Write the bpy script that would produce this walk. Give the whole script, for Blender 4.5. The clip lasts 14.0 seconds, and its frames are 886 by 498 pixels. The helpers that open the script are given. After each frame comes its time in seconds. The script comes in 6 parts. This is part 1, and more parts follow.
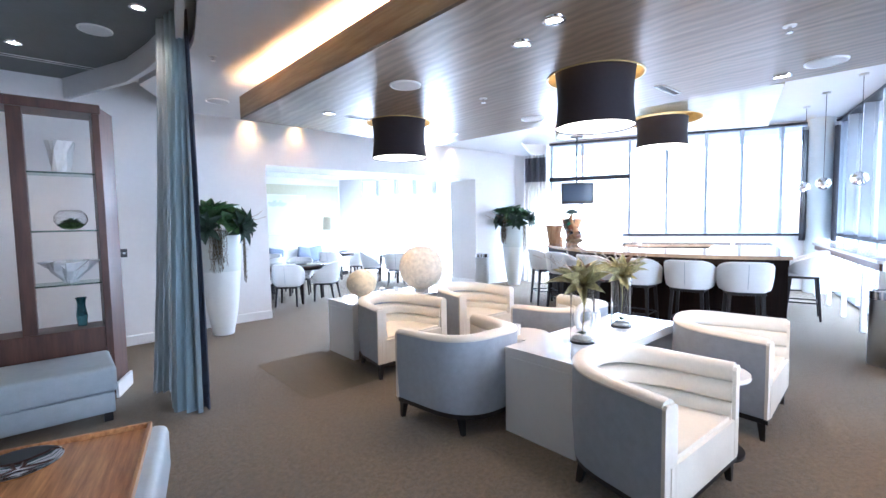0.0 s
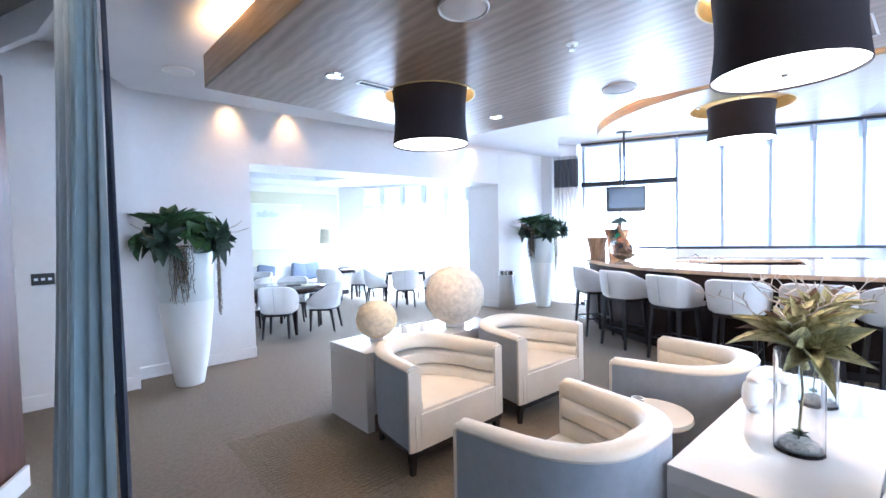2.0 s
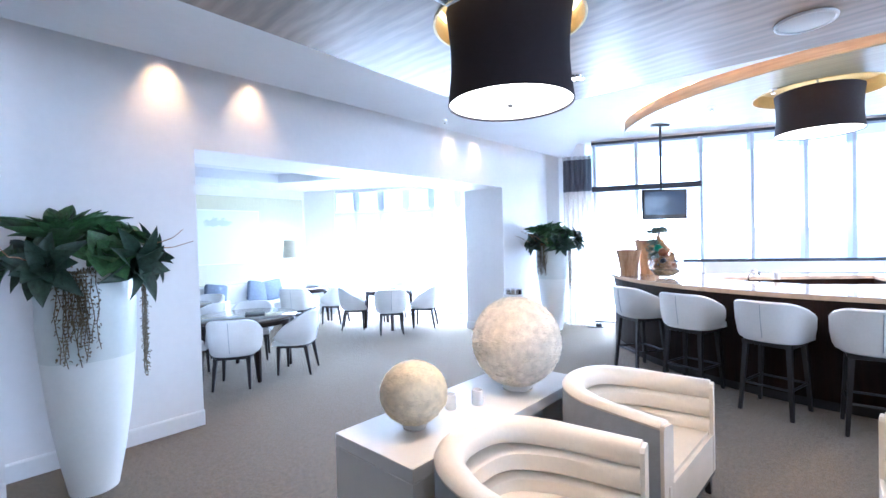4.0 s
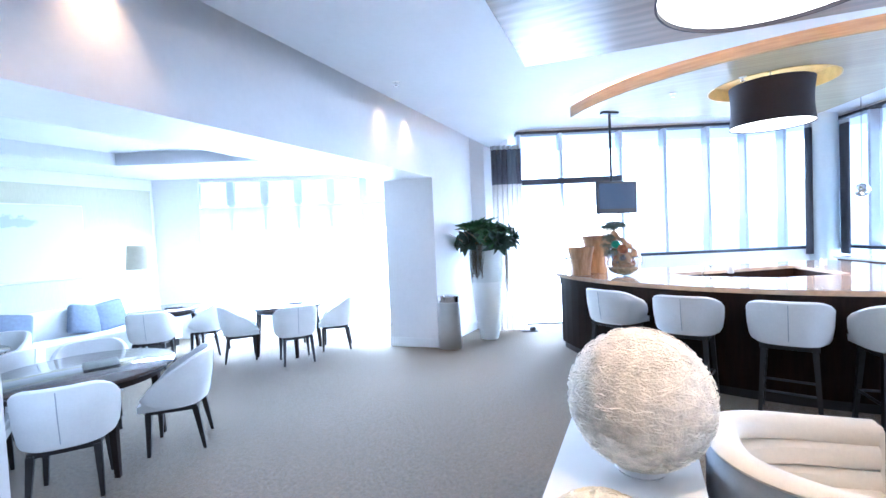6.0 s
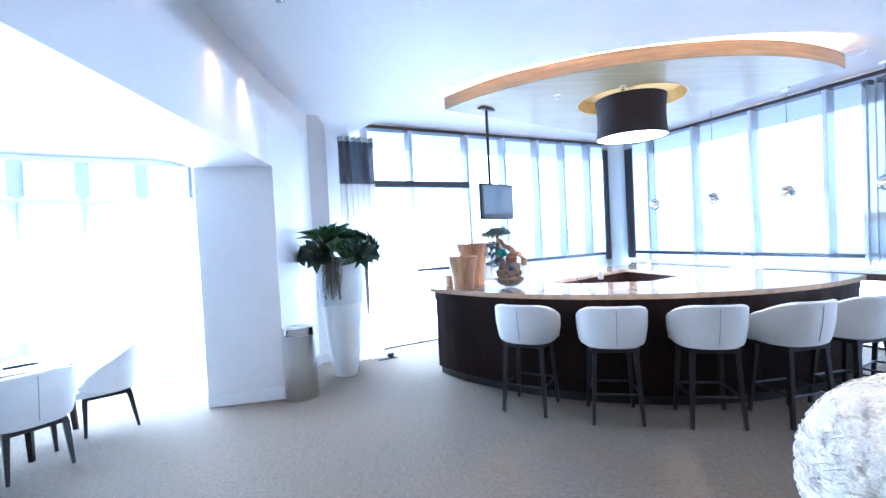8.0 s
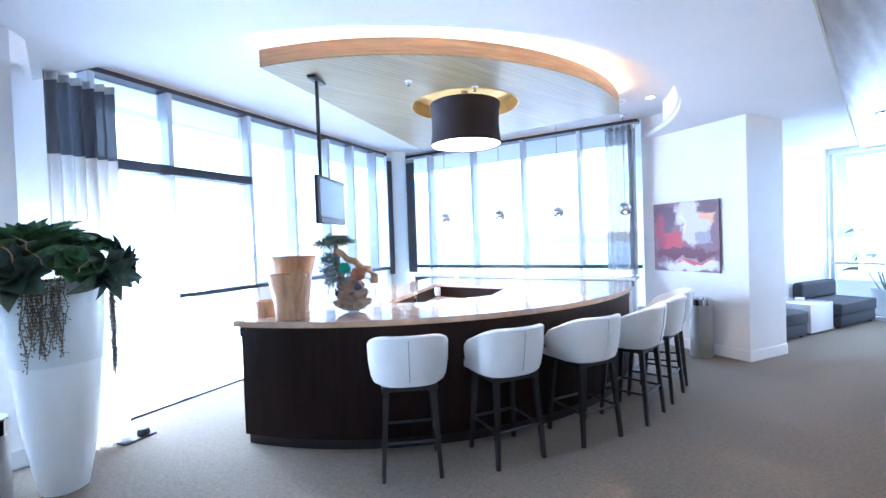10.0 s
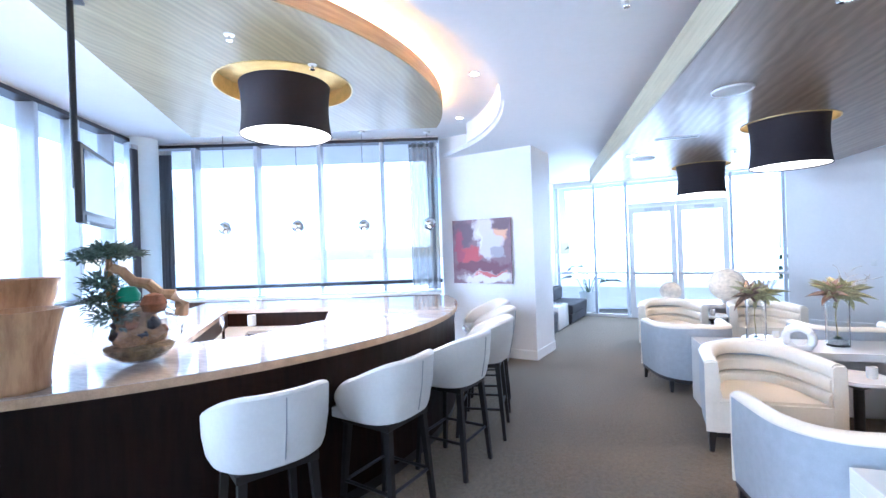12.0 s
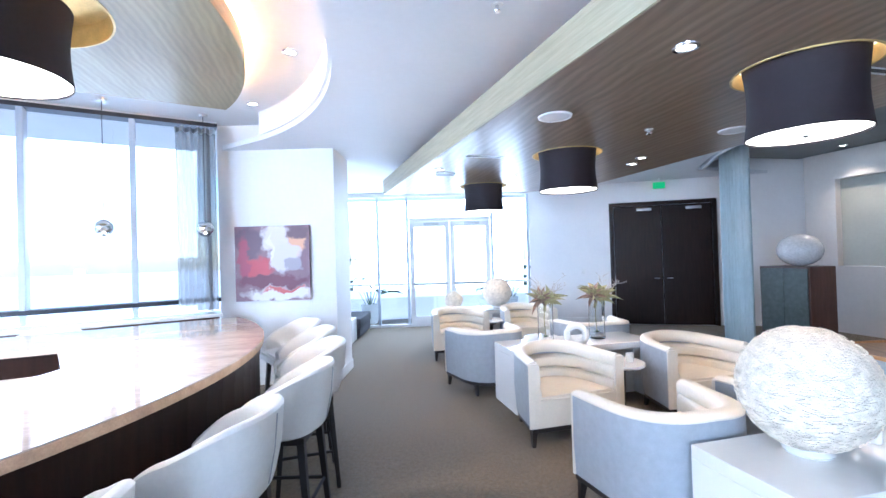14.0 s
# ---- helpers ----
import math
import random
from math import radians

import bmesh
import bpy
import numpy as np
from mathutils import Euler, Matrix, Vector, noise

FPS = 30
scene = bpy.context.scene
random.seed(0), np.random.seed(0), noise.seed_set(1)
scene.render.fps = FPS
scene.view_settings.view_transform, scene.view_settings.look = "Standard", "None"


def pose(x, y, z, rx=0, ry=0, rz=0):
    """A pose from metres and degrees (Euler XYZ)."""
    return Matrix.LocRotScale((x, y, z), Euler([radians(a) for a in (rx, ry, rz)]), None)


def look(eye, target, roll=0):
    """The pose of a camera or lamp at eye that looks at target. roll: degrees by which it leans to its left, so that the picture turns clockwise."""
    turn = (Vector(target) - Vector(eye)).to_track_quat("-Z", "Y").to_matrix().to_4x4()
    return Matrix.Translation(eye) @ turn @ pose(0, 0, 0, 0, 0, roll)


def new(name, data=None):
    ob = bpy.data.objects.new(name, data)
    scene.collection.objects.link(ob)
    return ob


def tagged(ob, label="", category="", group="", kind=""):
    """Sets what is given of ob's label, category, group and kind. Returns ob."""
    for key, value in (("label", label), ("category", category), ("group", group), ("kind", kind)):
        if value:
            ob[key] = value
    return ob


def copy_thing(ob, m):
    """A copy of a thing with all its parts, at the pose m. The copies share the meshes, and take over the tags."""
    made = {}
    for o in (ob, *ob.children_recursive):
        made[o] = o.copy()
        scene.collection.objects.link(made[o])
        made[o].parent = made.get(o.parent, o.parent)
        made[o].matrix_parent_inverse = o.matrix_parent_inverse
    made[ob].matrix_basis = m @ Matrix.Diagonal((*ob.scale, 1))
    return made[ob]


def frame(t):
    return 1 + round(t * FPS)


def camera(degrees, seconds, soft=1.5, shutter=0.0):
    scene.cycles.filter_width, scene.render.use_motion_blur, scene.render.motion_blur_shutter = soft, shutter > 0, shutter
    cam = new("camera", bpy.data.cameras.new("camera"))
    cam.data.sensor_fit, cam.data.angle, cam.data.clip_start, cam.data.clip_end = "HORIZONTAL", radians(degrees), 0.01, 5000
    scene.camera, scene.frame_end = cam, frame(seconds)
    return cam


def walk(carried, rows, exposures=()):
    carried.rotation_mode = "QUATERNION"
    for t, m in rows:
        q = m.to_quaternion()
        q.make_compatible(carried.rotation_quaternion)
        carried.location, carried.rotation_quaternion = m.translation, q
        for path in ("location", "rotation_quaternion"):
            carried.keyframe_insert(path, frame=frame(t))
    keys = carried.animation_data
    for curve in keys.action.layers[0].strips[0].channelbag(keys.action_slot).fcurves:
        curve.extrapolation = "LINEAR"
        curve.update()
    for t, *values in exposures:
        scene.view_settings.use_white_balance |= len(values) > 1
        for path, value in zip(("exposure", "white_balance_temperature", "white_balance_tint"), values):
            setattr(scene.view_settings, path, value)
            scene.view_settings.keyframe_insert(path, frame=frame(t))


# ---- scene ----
cam = camera(90.1, 14.0)
PATH = [
    (0, (-0.041, -0.755, 1.608), (1.274, 0.746, 1.477), -1.0),
    (0.5, (0.112, -0.435, 1.613), (1.437, 1.059, 1.501), -1.0),
    (1, (0.28, -0.066, 1.615), (1.612, 1.422, 1.514), -1.1),
    (1.5, (0.468, 0.316, 1.601), (1.797, 1.808, 1.511), -1.1),
    (2, (0.626, 0.689, 1.612), (1.958, 2.18, 1.534), -1.3),
    (2.5, (0.799, 1.087, 1.625), (2.137, 2.571, 1.556), -1.4),
    (3, (0.941, 1.449, 1.653), (2.295, 2.919, 1.581), -1.2),
    (3.2, (0.987, 1.615, 1.656), (2.358, 3.069, 1.59), -1.1),
    (5.5, (1.482, 3.533, 1.695), (3.217, 4.526, 1.646), -2.8),
    (6, (1.617, 3.927, 1.717), (3.438, 4.75, 1.648), -2.6),
    (6.5, (1.818, 4.281, 1.742), (3.715, 4.908, 1.662), -2.5),
    (7, (2.063, 4.661, 1.711), (4.024, 5.044, 1.641), -2.6),
    (9.5, (3.727, 6.01, 1.714), (5.445, 4.989, 1.661), -2.4),
    (10, (4.13, 6.137, 1.697), (5.653, 4.842, 1.657), -2.0),
    (10.2, (4.254, 6.158, 1.694), (5.697, 4.773, 1.658), -2.0),
    (10.6, (4.474, 6.18, 1.703), (5.739, 4.631, 1.668), -1.8),
    (11, (4.738, 6.184, 1.703), (5.801, 4.49, 1.675), -1.7),
    (11.7, (5.127, 6.159, 1.67), (5.844, 4.292, 1.66), -1.5),
    (12, (5.283, 6.123, 1.68), (5.866, 4.21, 1.68), -1.9),
    (12.5, (5.524, 6.033, 1.683), (5.858, 4.061, 1.692), -2.0),
    (13, (5.716, 5.903, 1.688), (5.784, 3.904, 1.71), -2.1),
    (13.3, (5.803, 5.82, 1.692), (5.705, 3.823, 1.716), -2.3),
    (14, (5.944, 5.66, 1.677), (5.458, 3.72, 1.701), -1.7),
]
EXPOSURES = [(0, 1.16, 5130, 12), (3.0, 1.04, 4930, 12), (5.5, 1.06, 4760, 11), (7.0, 1.0, 4640, 10), (9.5, 0.90, 4720, 11), (11.0, 0.82, 4770, 11), (14.0, 0.87, 4960, 10)]
walk(cam, [(t, look(eye, target, roll)) for t, eye, target, roll in PATH], EXPOSURES)

# ---- world, sun, window light ----
world = bpy.data.worlds.new("sky")
scene.world = world
world.use_nodes = True
wn = world.node_tree
sky = wn.nodes.new("ShaderNodeTexSky")
sky.sky_type = "NISHITA"
sky.sun_disc = False
sky.sun_elevation = radians(50)
sky.sun_rotation = radians(80)
sky.air_density = 1.0
sky.dust_density = 0.6
wn.links.new(sky.outputs[0], wn.nodes["Background"].inputs[0])
wn.nodes["Background"].inputs[1].default_value = 0.15

sun = new("sun", bpy.data.lights.new("sun", "SUN"))
sun.data.energy, sun.data.angle, sun.data.color = 1.6, radians(10), (1.0, 0.95, 0.88)
sun.matrix_world = look((30, 6, 36), (0, 0, 0))


def area(name, eye, target, w, h, power, spread=180, color=(0.86, 0.93, 1.0)):
    """Daylight that enters through one window opening."""
    d = bpy.data.lights.new(name, "AREA")
    d.shape, d.size, d.size_y, d.energy, d.color = "RECTANGLE", w, h, power, color
    d.spread = radians(spread)
    ob = new(name, d)
    ob.matrix_world = look(eye, target)
    return ob


area("daylight_east", (11.38, 3.55, 2.45), (10.47, 3.14, 1.80), 5.6, 1.7, 62, 140)
area("daylight_south", (9.92, -0.74, 2.45), (9.64, 0.22, 1.80), 4.4, 1.7, 34, 140)
area("daylight_south_low", (9.88, -0.62, 0.62), (9.60, 0.34, 0.42), 4.3, 0.9, 110, 150)
area("daylight_dining", (8.35, 10.3, 1.3), (7.5, 9.8, 0.55), 4.2, 2.3, 780, 140)
area("daylight_door", (10.45, 5.75, 1.25), (9.5, 5.3, 0.45), 2.2, 2.2, 460, 150)
area("daylight_terrace", (3.45, -4.85, 1.9), (3.68, -3.9, 1.7), 4.2, 2.2, 150)


def downlight(name, x, y, z, power, angle=70, color=(1.0, 0.74, 0.46), blend=0.7):
    d = bpy.data.lights.new(name, "SPOT")
    d.energy, d.spot_size, d.spot_blend, d.color, d.shadow_soft_size = power, radians(angle), blend, color, 0.03
    ob = new(name, d)
    ob.matrix_world = look((x, y, z), (x, y + 0.08, 0))
    return ob


for wx, wp in ((2.41, 32), (3.18, 28), (6.22, 20), (6.85, 20)):
    downlight("wall_washer_beam", wx, 6.62, 3.44, wp, 76, (1.0, 0.54, 0.21), 1.0)
# The two beams at x=-2.9 are added to brighten the beige west wall.
for dx, dy, dz, dp in ((2.34, 1.14, 2.70, 14), (2.22, 3.62, 2.70, 12), (4.06, 3.68, 2.70, 9), (0.58, 3.71, 3.36, 22), (-0.24, 5.29, 3.36, 34), (-2.9, -0.2, 3.36, 55), (-2.9, 2.2, 3.36, 55)):
    downlight("recessed_beam", dx, dy, dz, dp, 100, (1.0, 0.76, 0.52), 0.9)

for bx, by in ((3.08, 3.56), (3.36, 1.20), (3.55, -1.10)):
    downlight("drum_beam", bx, by, 2.32, 42, 140, (1.0, 0.58, 0.28), 1.0)
downlight("drum_beam", 7.88, 2.54, 2.765, 210, 150, (1.0, 0.66, 0.38), 1.0)

# ---- materials ----


def mat(name, color, rough=0.6, metal=0.0, vary=0.06, scale=8.0, bump=0.0, bump_scale=60.0, coat=0.0, stretch=(1, 1, 1), emit=None, power=0.0, sheen=0.0, coords="Object"):
    """A surface with tone variation at two scales and a fine relief."""
    m = bpy.data.materials.new(name)
    m.use_nodes = True
    nt = m.node_tree
    b = nt.nodes["Principled BSDF"]
    b.inputs["Roughness"].default_value, b.inputs["Metallic"].default_value = rough, metal
    b.inputs["Coat Weight"].default_value = coat
    b.inputs["Sheen Weight"].default_value = sheen
    tc, mp = nt.nodes.new("ShaderNodeTexCoord"), nt.nodes.new("ShaderNodeMapping")
    mp.inputs["Scale"].default_value = stretch
    nt.links.new(tc.outputs[coords], mp.inputs[0])
    if vary:
        mixes = None
        for k, (sc, amount) in enumerate(((scale, vary), (scale * 9.0, vary * 0.7))):
            n = nt.nodes.new("ShaderNodeTexNoise")
            n.inputs["Scale"].default_value, n.inputs["Detail"].default_value = sc, 4
            nt.links.new(mp.outputs[0], n.inputs["Vector"])
            r = nt.nodes.new("ShaderNodeMapRange")
            r.inputs[1].default_value, r.inputs[2].default_value = 0.3, 0.7
            r.inputs[3].default_value, r.inputs[4].default_value = 1 - amount, 1 + amount
            nt.links.new(n.outputs[0], r.inputs[0])
            if mixes is None:
                mixes = r.outputs[0]
            else:
                mu = nt.nodes.new("ShaderNodeMath")
                mu.operation = "MULTIPLY"
                nt.links.new(mixes, mu.inputs[0])
                nt.links.new(r.outputs[0], mu.inputs[1])
                mixes = mu.outputs[0]
        sc = nt.nodes.new("ShaderNodeVectorMath")
        sc.operation = "SCALE"
        sc.inputs[0].default_value = color
        nt.links.new(mixes, sc.inputs["Scale"])
        nt.links.new(sc.outputs[0], b.inputs["Base Color"])
    else:
        b.inputs["Base Color"].default_value = (*color, 1)
    if bump:
        n = nt.nodes.new("ShaderNodeTexNoise")
        n.inputs["Scale"].default_value, n.inputs["Detail"].default_value = bump_scale, 3
        nt.links.new(mp.outputs[0], n.inputs["Vector"])
        bp = nt.nodes.new("ShaderNodeBump")
        bp.inputs["Strength"].default_value, bp.inputs["Distance"].default_value = bump, 0.01
        nt.links.new(n.outputs[0], bp.inputs["Height"])
        nt.links.new(bp.outputs[0], b.inputs["Normal"])
    if emit:
        b.inputs["Emission Color"].default_value = (*emit, 1)
        b.inputs["Emission Strength"].default_value = power
    return m


def wood(name, dark, light, rough=0.4, coat=0.0, scale=6.0, stretch=(1, 14, 14), bands=0.5, spec=0.5, stripe=None):
    """Straight-grained timber: long streaks and fine pores along the local x axis."""
    m = bpy.data.materials.new(name)
    m.use_nodes = True
    nt = m.node_tree
    b = nt.nodes["Principled BSDF"]
    b.inputs["Roughness"].default_value, b.inputs["Coat Weight"].default_value = rough, coat
    b.inputs["Coat Roughness"].default_value = 0.12
    b.inputs["Specular IOR Level"].default_value = spec
    tc, mp = nt.nodes.new("ShaderNodeTexCoord"), nt.nodes.new("ShaderNodeMapping")
    mp.inputs["Scale"].default_value = stretch
    nt.links.new(tc.outputs["Object"], mp.inputs[0])
    n = nt.nodes.new("ShaderNodeTexNoise")
    n.inputs["Scale"].default_value, n.inputs["Detail"].default_value, n.inputs["Roughness"].default_value = scale * 0.35, 6, 0.65
    nt.links.new(mp.outputs[0], n.inputs["Vector"])
    ramp = nt.nodes.new("ShaderNodeValToRGB")
    ramp.color_ramp.elements[0].position, ramp.color_ramp.elements[1].position = 0.5 - bands * 0.4, 0.5 + bands * 0.4
    ramp.color_ramp.elements[0].color, ramp.color_ramp.elements[1].color = (*dark, 1), (*light, 1)
    nt.links.new(n.outputs[0], ramp.inputs[0])
    tone = ramp.outputs[0]
    if stripe:
        axis, period, depth = stripe
        wv = nt.nodes.new("ShaderNodeTexWave")
        wv.bands_direction = axis
        wv.inputs["Scale"].default_value = 0.314 / period
        wv.inputs["Distortion"].default_value, wv.inputs["Detail"].default_value, wv.inputs["Detail Scale"].default_value = 4.5, 2, 0.9
        nt.links.new(tc.outputs["Object"], wv.inputs["Vector"])
        rg = nt.nodes.new("ShaderNodeMapRange")
        rg.inputs[3].default_value, rg.inputs[4].default_value = 1 - depth, 1 + depth
        nt.links.new(wv.outputs["Fac"], rg.inputs[0])
        vs = nt.nodes.new("ShaderNodeVectorMath")
        vs.operation = "SCALE"
        nt.links.new(tone, vs.inputs[0])
        nt.links.new(rg.outputs[0], vs.inputs["Scale"])
        tone = vs.outputs[0]
    nt.links.new(tone, b.inputs["Base Color"])
    bp = nt.nodes.new("ShaderNodeBump")
    bp.inputs["Strength"].default_value, bp.inputs["Distance"].default_value = 0.12, 0.004
    nt.links.new(n.outputs[0], bp.inputs["Height"])
    nt.links.new(bp.outputs[0], b.inputs["Normal"])
    return m


def glass(name, tint=(0.97, 0.99, 1.0), rough=0.0):
    m = bpy.data.materials.new(name)
    m.use_nodes = True
    b = m.node_tree.nodes["Principled BSDF"]
    b.inputs["Base Color"].default_value = (*tint, 1)
    b.inputs["Transmission Weight"].default_value, b.inputs["Roughness"].default_value, b.inputs["IOR"].default_value = 1.0, rough, 1.45
    return m


def sheer(name, color, through_part=0.5):
    """Thin woven cloth that lets some light through."""
    m = mat(name, color, 0.9, vary=0.08, scale=30, stretch=(1, 1, 0.1))
    nt = m.node_tree
    b, out = nt.nodes["Principled BSDF"], nt.nodes["Material Output"]
    tr, tp, mx, mx2 = nt.nodes.new("ShaderNodeBsdfTranslucent"), nt.nodes.new("ShaderNodeBsdfTransparent"), nt.nodes.new("ShaderNodeMixShader"), nt.nodes.new("ShaderNodeMixShader")
    tr.inputs[0].default_value = (*color, 1)
    mx.inputs[0].default_value, mx2.inputs[0].default_value = 0.5, through_part
    nt.links.new(b.outputs[0], mx.inputs[1])
    nt.links.new(tr.outputs[0], mx.inputs[2])
    nt.links.new(mx.outputs[0], mx2.inputs[1])
    nt.links.new(tp.outputs[0], mx2.inputs[2])
    nt.links.new(mx2.outputs[0], out.inputs[0])
    return m


M_WALL = mat("white_wall_paint", (0.80, 0.79, 0.79), 0.55, vary=0.02, scale=2, bump=0.05, bump_scale=180)
M_TRIM = mat("white_trim_paint", (0.82, 0.82, 0.82), 0.35, vary=0.02, scale=3)
M_CEIL = mat("ceiling_paint", (0.68, 0.69, 0.71), 0.7, vary=0.02, scale=2)
M_DARKCEIL = mat("grey_ceiling_paint", (0.16, 0.175, 0.18), 0.6, vary=0.05, scale=3)
M_CARPET = mat("carpet_pile", (0.158, 0.120, 0.071), 0.95, vary=0.3, scale=34, bump=0.9, bump_scale=260, sheen=0.18)
M_CARPET2 = mat("carpet_border", (0.195, 0.162, 0.108), 0.95, vary=0.2, scale=40, bump=0.8, bump_scale=200)
M_SLAB = wood("ceiling_veneer", (0.135, 0.092, 0.060), (0.29, 0.215, 0.150), 0.36, 0.15, 5, (9, 0.5, 9), 0.7, stripe=("X", 0.085, 0.15))
M_DISC = wood("pale_veneer", (0.20, 0.17, 0.095), (0.33, 0.285, 0.165), 0.40, 0.08, 5, (9, 0.5, 9), 0.7, stripe=("X", 0.055, 0.08))
M_BAND = wood("walnut_band", (0.31, 0.185, 0.09), (0.50, 0.345, 0.185), 0.4, 0.2, 6, (1.0, 1.0, 16))
# Paler copy of the walnut band, with the window light put into its colour.
M_BAND_DAYLIT = wood("walnut_band_daylit", (0.36, 0.32, 0.21), (0.50, 0.45, 0.31), 0.45, 0.05, 6, (1.0, 1.0, 16))
M_GOLD = mat("gold_leaf", (0.62, 0.46, 0.19), 0.42, 0.55, vary=0.12, scale=10)
M_ESPRESSO = wood("espresso_wood", (0.010, 0.006, 0.005), (0.022, 0.012, 0.009), 0.36, 0.05, 6, (14, 14, 1), 0.5, 0.18)
M_BARWOOD = wood("bar_panel_wood", (0.006, 0.0025, 0.0018), (0.017, 0.006, 0.0036), 0.5, 0.0, 6, (10, 10, 1), 0.5, 0.14)
M_WALNUT = wood("walnut_cabinet", (0.045, 0.018, 0.011), (0.11, 0.043, 0.026), 0.42, 0.08, 6, (9, 9, 1))
M_TRAY = wood("zebra_wood", (0.28, 0.12, 0.042), (0.62, 0.32, 0.13), 0.3, 0.4, 9, (14, 0.9, 9), 0.45)
M_TURNED = wood("turned_wood", (0.29, 0.14, 0.055), (0.60, 0.37, 0.19), 0.45, 0.1, 6, (6, 6, 0.8), 0.4)
M_LEATHER = mat("cream_leather", (0.745, 0.685, 0.585), 0.42, vary=0.035, scale=6, bump=0.12, bump_scale=160)
M_SHELL = mat("white_upholstery", (0.78, 0.78, 0.77), 0.5, vary=0.03, scale=6, bump=0.1, bump_scale=170)
M_GREYFAB = mat("blue_grey_upholstery", (0.36, 0.39, 0.43), 0.7, vary=0.06, scale=20, bump=0.3, bump_scale=300)
M_BENCH = mat("silver_blue_upholstery", (0.37, 0.42, 0.46), 0.55, vary=0.05, scale=14, bump=0.2, bump_scale=260)
M_CHARCOAL = mat("charcoal_upholstery", (0.04, 0.04, 0.048), 0.8, vary=0.1, scale=20, bump=0.3, bump_scale=300)
M_LACQ = mat("white_lacquer", (0.80, 0.79, 0.77), 0.14, vary=0.015, scale=3, coat=0.4)
M_BLACK = mat("black_stained_wood", (0.012, 0.010, 0.010), 0.4, vary=0.1, scale=20)
M_METALDK = mat("dark_bronze_metal", (0.05, 0.052, 0.06), 0.4, 0.6, vary=0.06, scale=10)
M_ALU = mat("grey_blue_mullion", (0.56, 0.61, 0.68), 0.4, 0.2, vary=0.04, scale=8)
M_STEEL = mat("brushed_steel", (0.60, 0.61, 0.62), 0.28, 1.0, vary=0.06, scale=30, stretch=(20, 20, 1))
M_CHROME = mat("chrome", (0.8, 0.8, 0.82), 0.06, 1.0, vary=0.0)
M_STONE = mat("polished_stone", (0.48, 0.39, 0.32), 0.07, vary=0.18, scale=5, stretch=(0.4, 1.6, 1), coat=0.3)
M_STONE_EDGE = mat("stone_edge", (0.50, 0.345, 0.22), 0.25, vary=0.14, scale=14)
M_SHADE = mat("dark_brown_shade", (0.014, 0.008, 0.012), 0.75, vary=0.12, scale=40, bump=0.2, bump_scale=200)
M_GLOW = mat("lamp_diffuser", (0.9, 0.88, 0.82), 0.5, vary=0.0, emit=(1.0, 0.84, 0.62), power=4.8)
M_RING = mat("recess_ring_light", (0.9, 0.8, 0.6), 0.5, vary=0.0, emit=(1.0, 0.80, 0.50), power=1.6)
M_BULB = mat("lamp_lens", (0.9, 0.9, 0.88), 0.4, vary=0.0, emit=(1.0, 0.86, 0.68), power=14.0)
M_COVE = mat("cove_strip", (0.9, 0.8, 0.6), 0.5, vary=0.0, emit=(1.0, 0.52, 0.19), power=58.0)
M_EXIT = mat("exit_sign_green", (0.05, 0.5, 0.15), 0.5, vary=0.0, emit=(0.1, 0.9, 0.3), power=0.15)
M_GLASS = glass("clear_glass")
M_PANE = glass("window_glass", (0.98, 0.99, 1.0))
M_SHELFGLASS = glass("green_edged_glass", (0.30, 0.50, 0.46), 0.02)
M_CRYSTAL = mat("frosted_crystal", (0.86, 0.88, 0.90), 0.15, vary=0.04, scale=20, coat=0.5)
M_TEALGLASS = glass("teal_art_glass", (0.10, 0.28, 0.32), 0.1)
M_POT = mat("white_fibreglass", (0.80, 0.83, 0.82), 0.3, vary=0.02, scale=4, coat=0.2)
M_POT2 = mat("pale_grey_fibreglass", (0.66, 0.71, 0.70), 0.3, vary=0.03, scale=4, coat=0.2)
M_LEAF = mat("green_leaf", (0.05, 0.115, 0.04), 0.45, vary=0.45, scale=9)
M_LEAF_DK = mat("dark_leaf", (0.028, 0.055, 0.035), 0.45, vary=0.4, scale=9)
M_LEAF_OLIVE = mat("olive_succulent", (0.36, 0.34, 0.17), 0.5, vary=0.5, scale=9)
M_LEAF_BROWN = mat("brown_succulent", (0.24, 0.155, 0.11), 0.55, vary=0.5, scale=9)
M_TRAIL = mat("trailing_seed_strands", (0.13, 0.10, 0.055), 0.7, vary=0.4, scale=20)
M_SOIL = mat("moss_and_gravel", (0.10, 0.085, 0.06), 0.95, vary=0.5, scale=30, bump=1.0, bump_scale=60)
M_TWINE = mat("cream_wound_fibre", (0.78, 0.71, 0.60), 0.85, vary=0.16, scale=22, bump=0.9, bump_scale=90)
M_TWINE2 = mat("golden_wound_fibre", (0.74, 0.64, 0.46), 0.8, vary=0.14, scale=22, bump=0.5, bump_scale=150)
M_CERAMIC = mat("white_ceramic", (0.82, 0.81, 0.79), 0.2, vary=0.02, scale=6, coat=0.3)
M_SCREEN = mat("tv_screen", (0.05, 0.075, 0.12), 0.12, vary=0.0)
M_BLACKPL = mat("black_plastic", (0.02, 0.02, 0.022), 0.4, vary=0.05, scale=20)
M_WOODDRIFT = mat("driftwood", (0.33, 0.19, 0.10), 0.8, vary=0.4, scale=12, bump=0.6, bump_scale=60)
M_CURT = mat("slate_blue_curtain", (0.38, 0.46, 0.49), 0.7, vary=0.10, scale=8, stretch=(1, 1, 0.15), sheen=0.3)
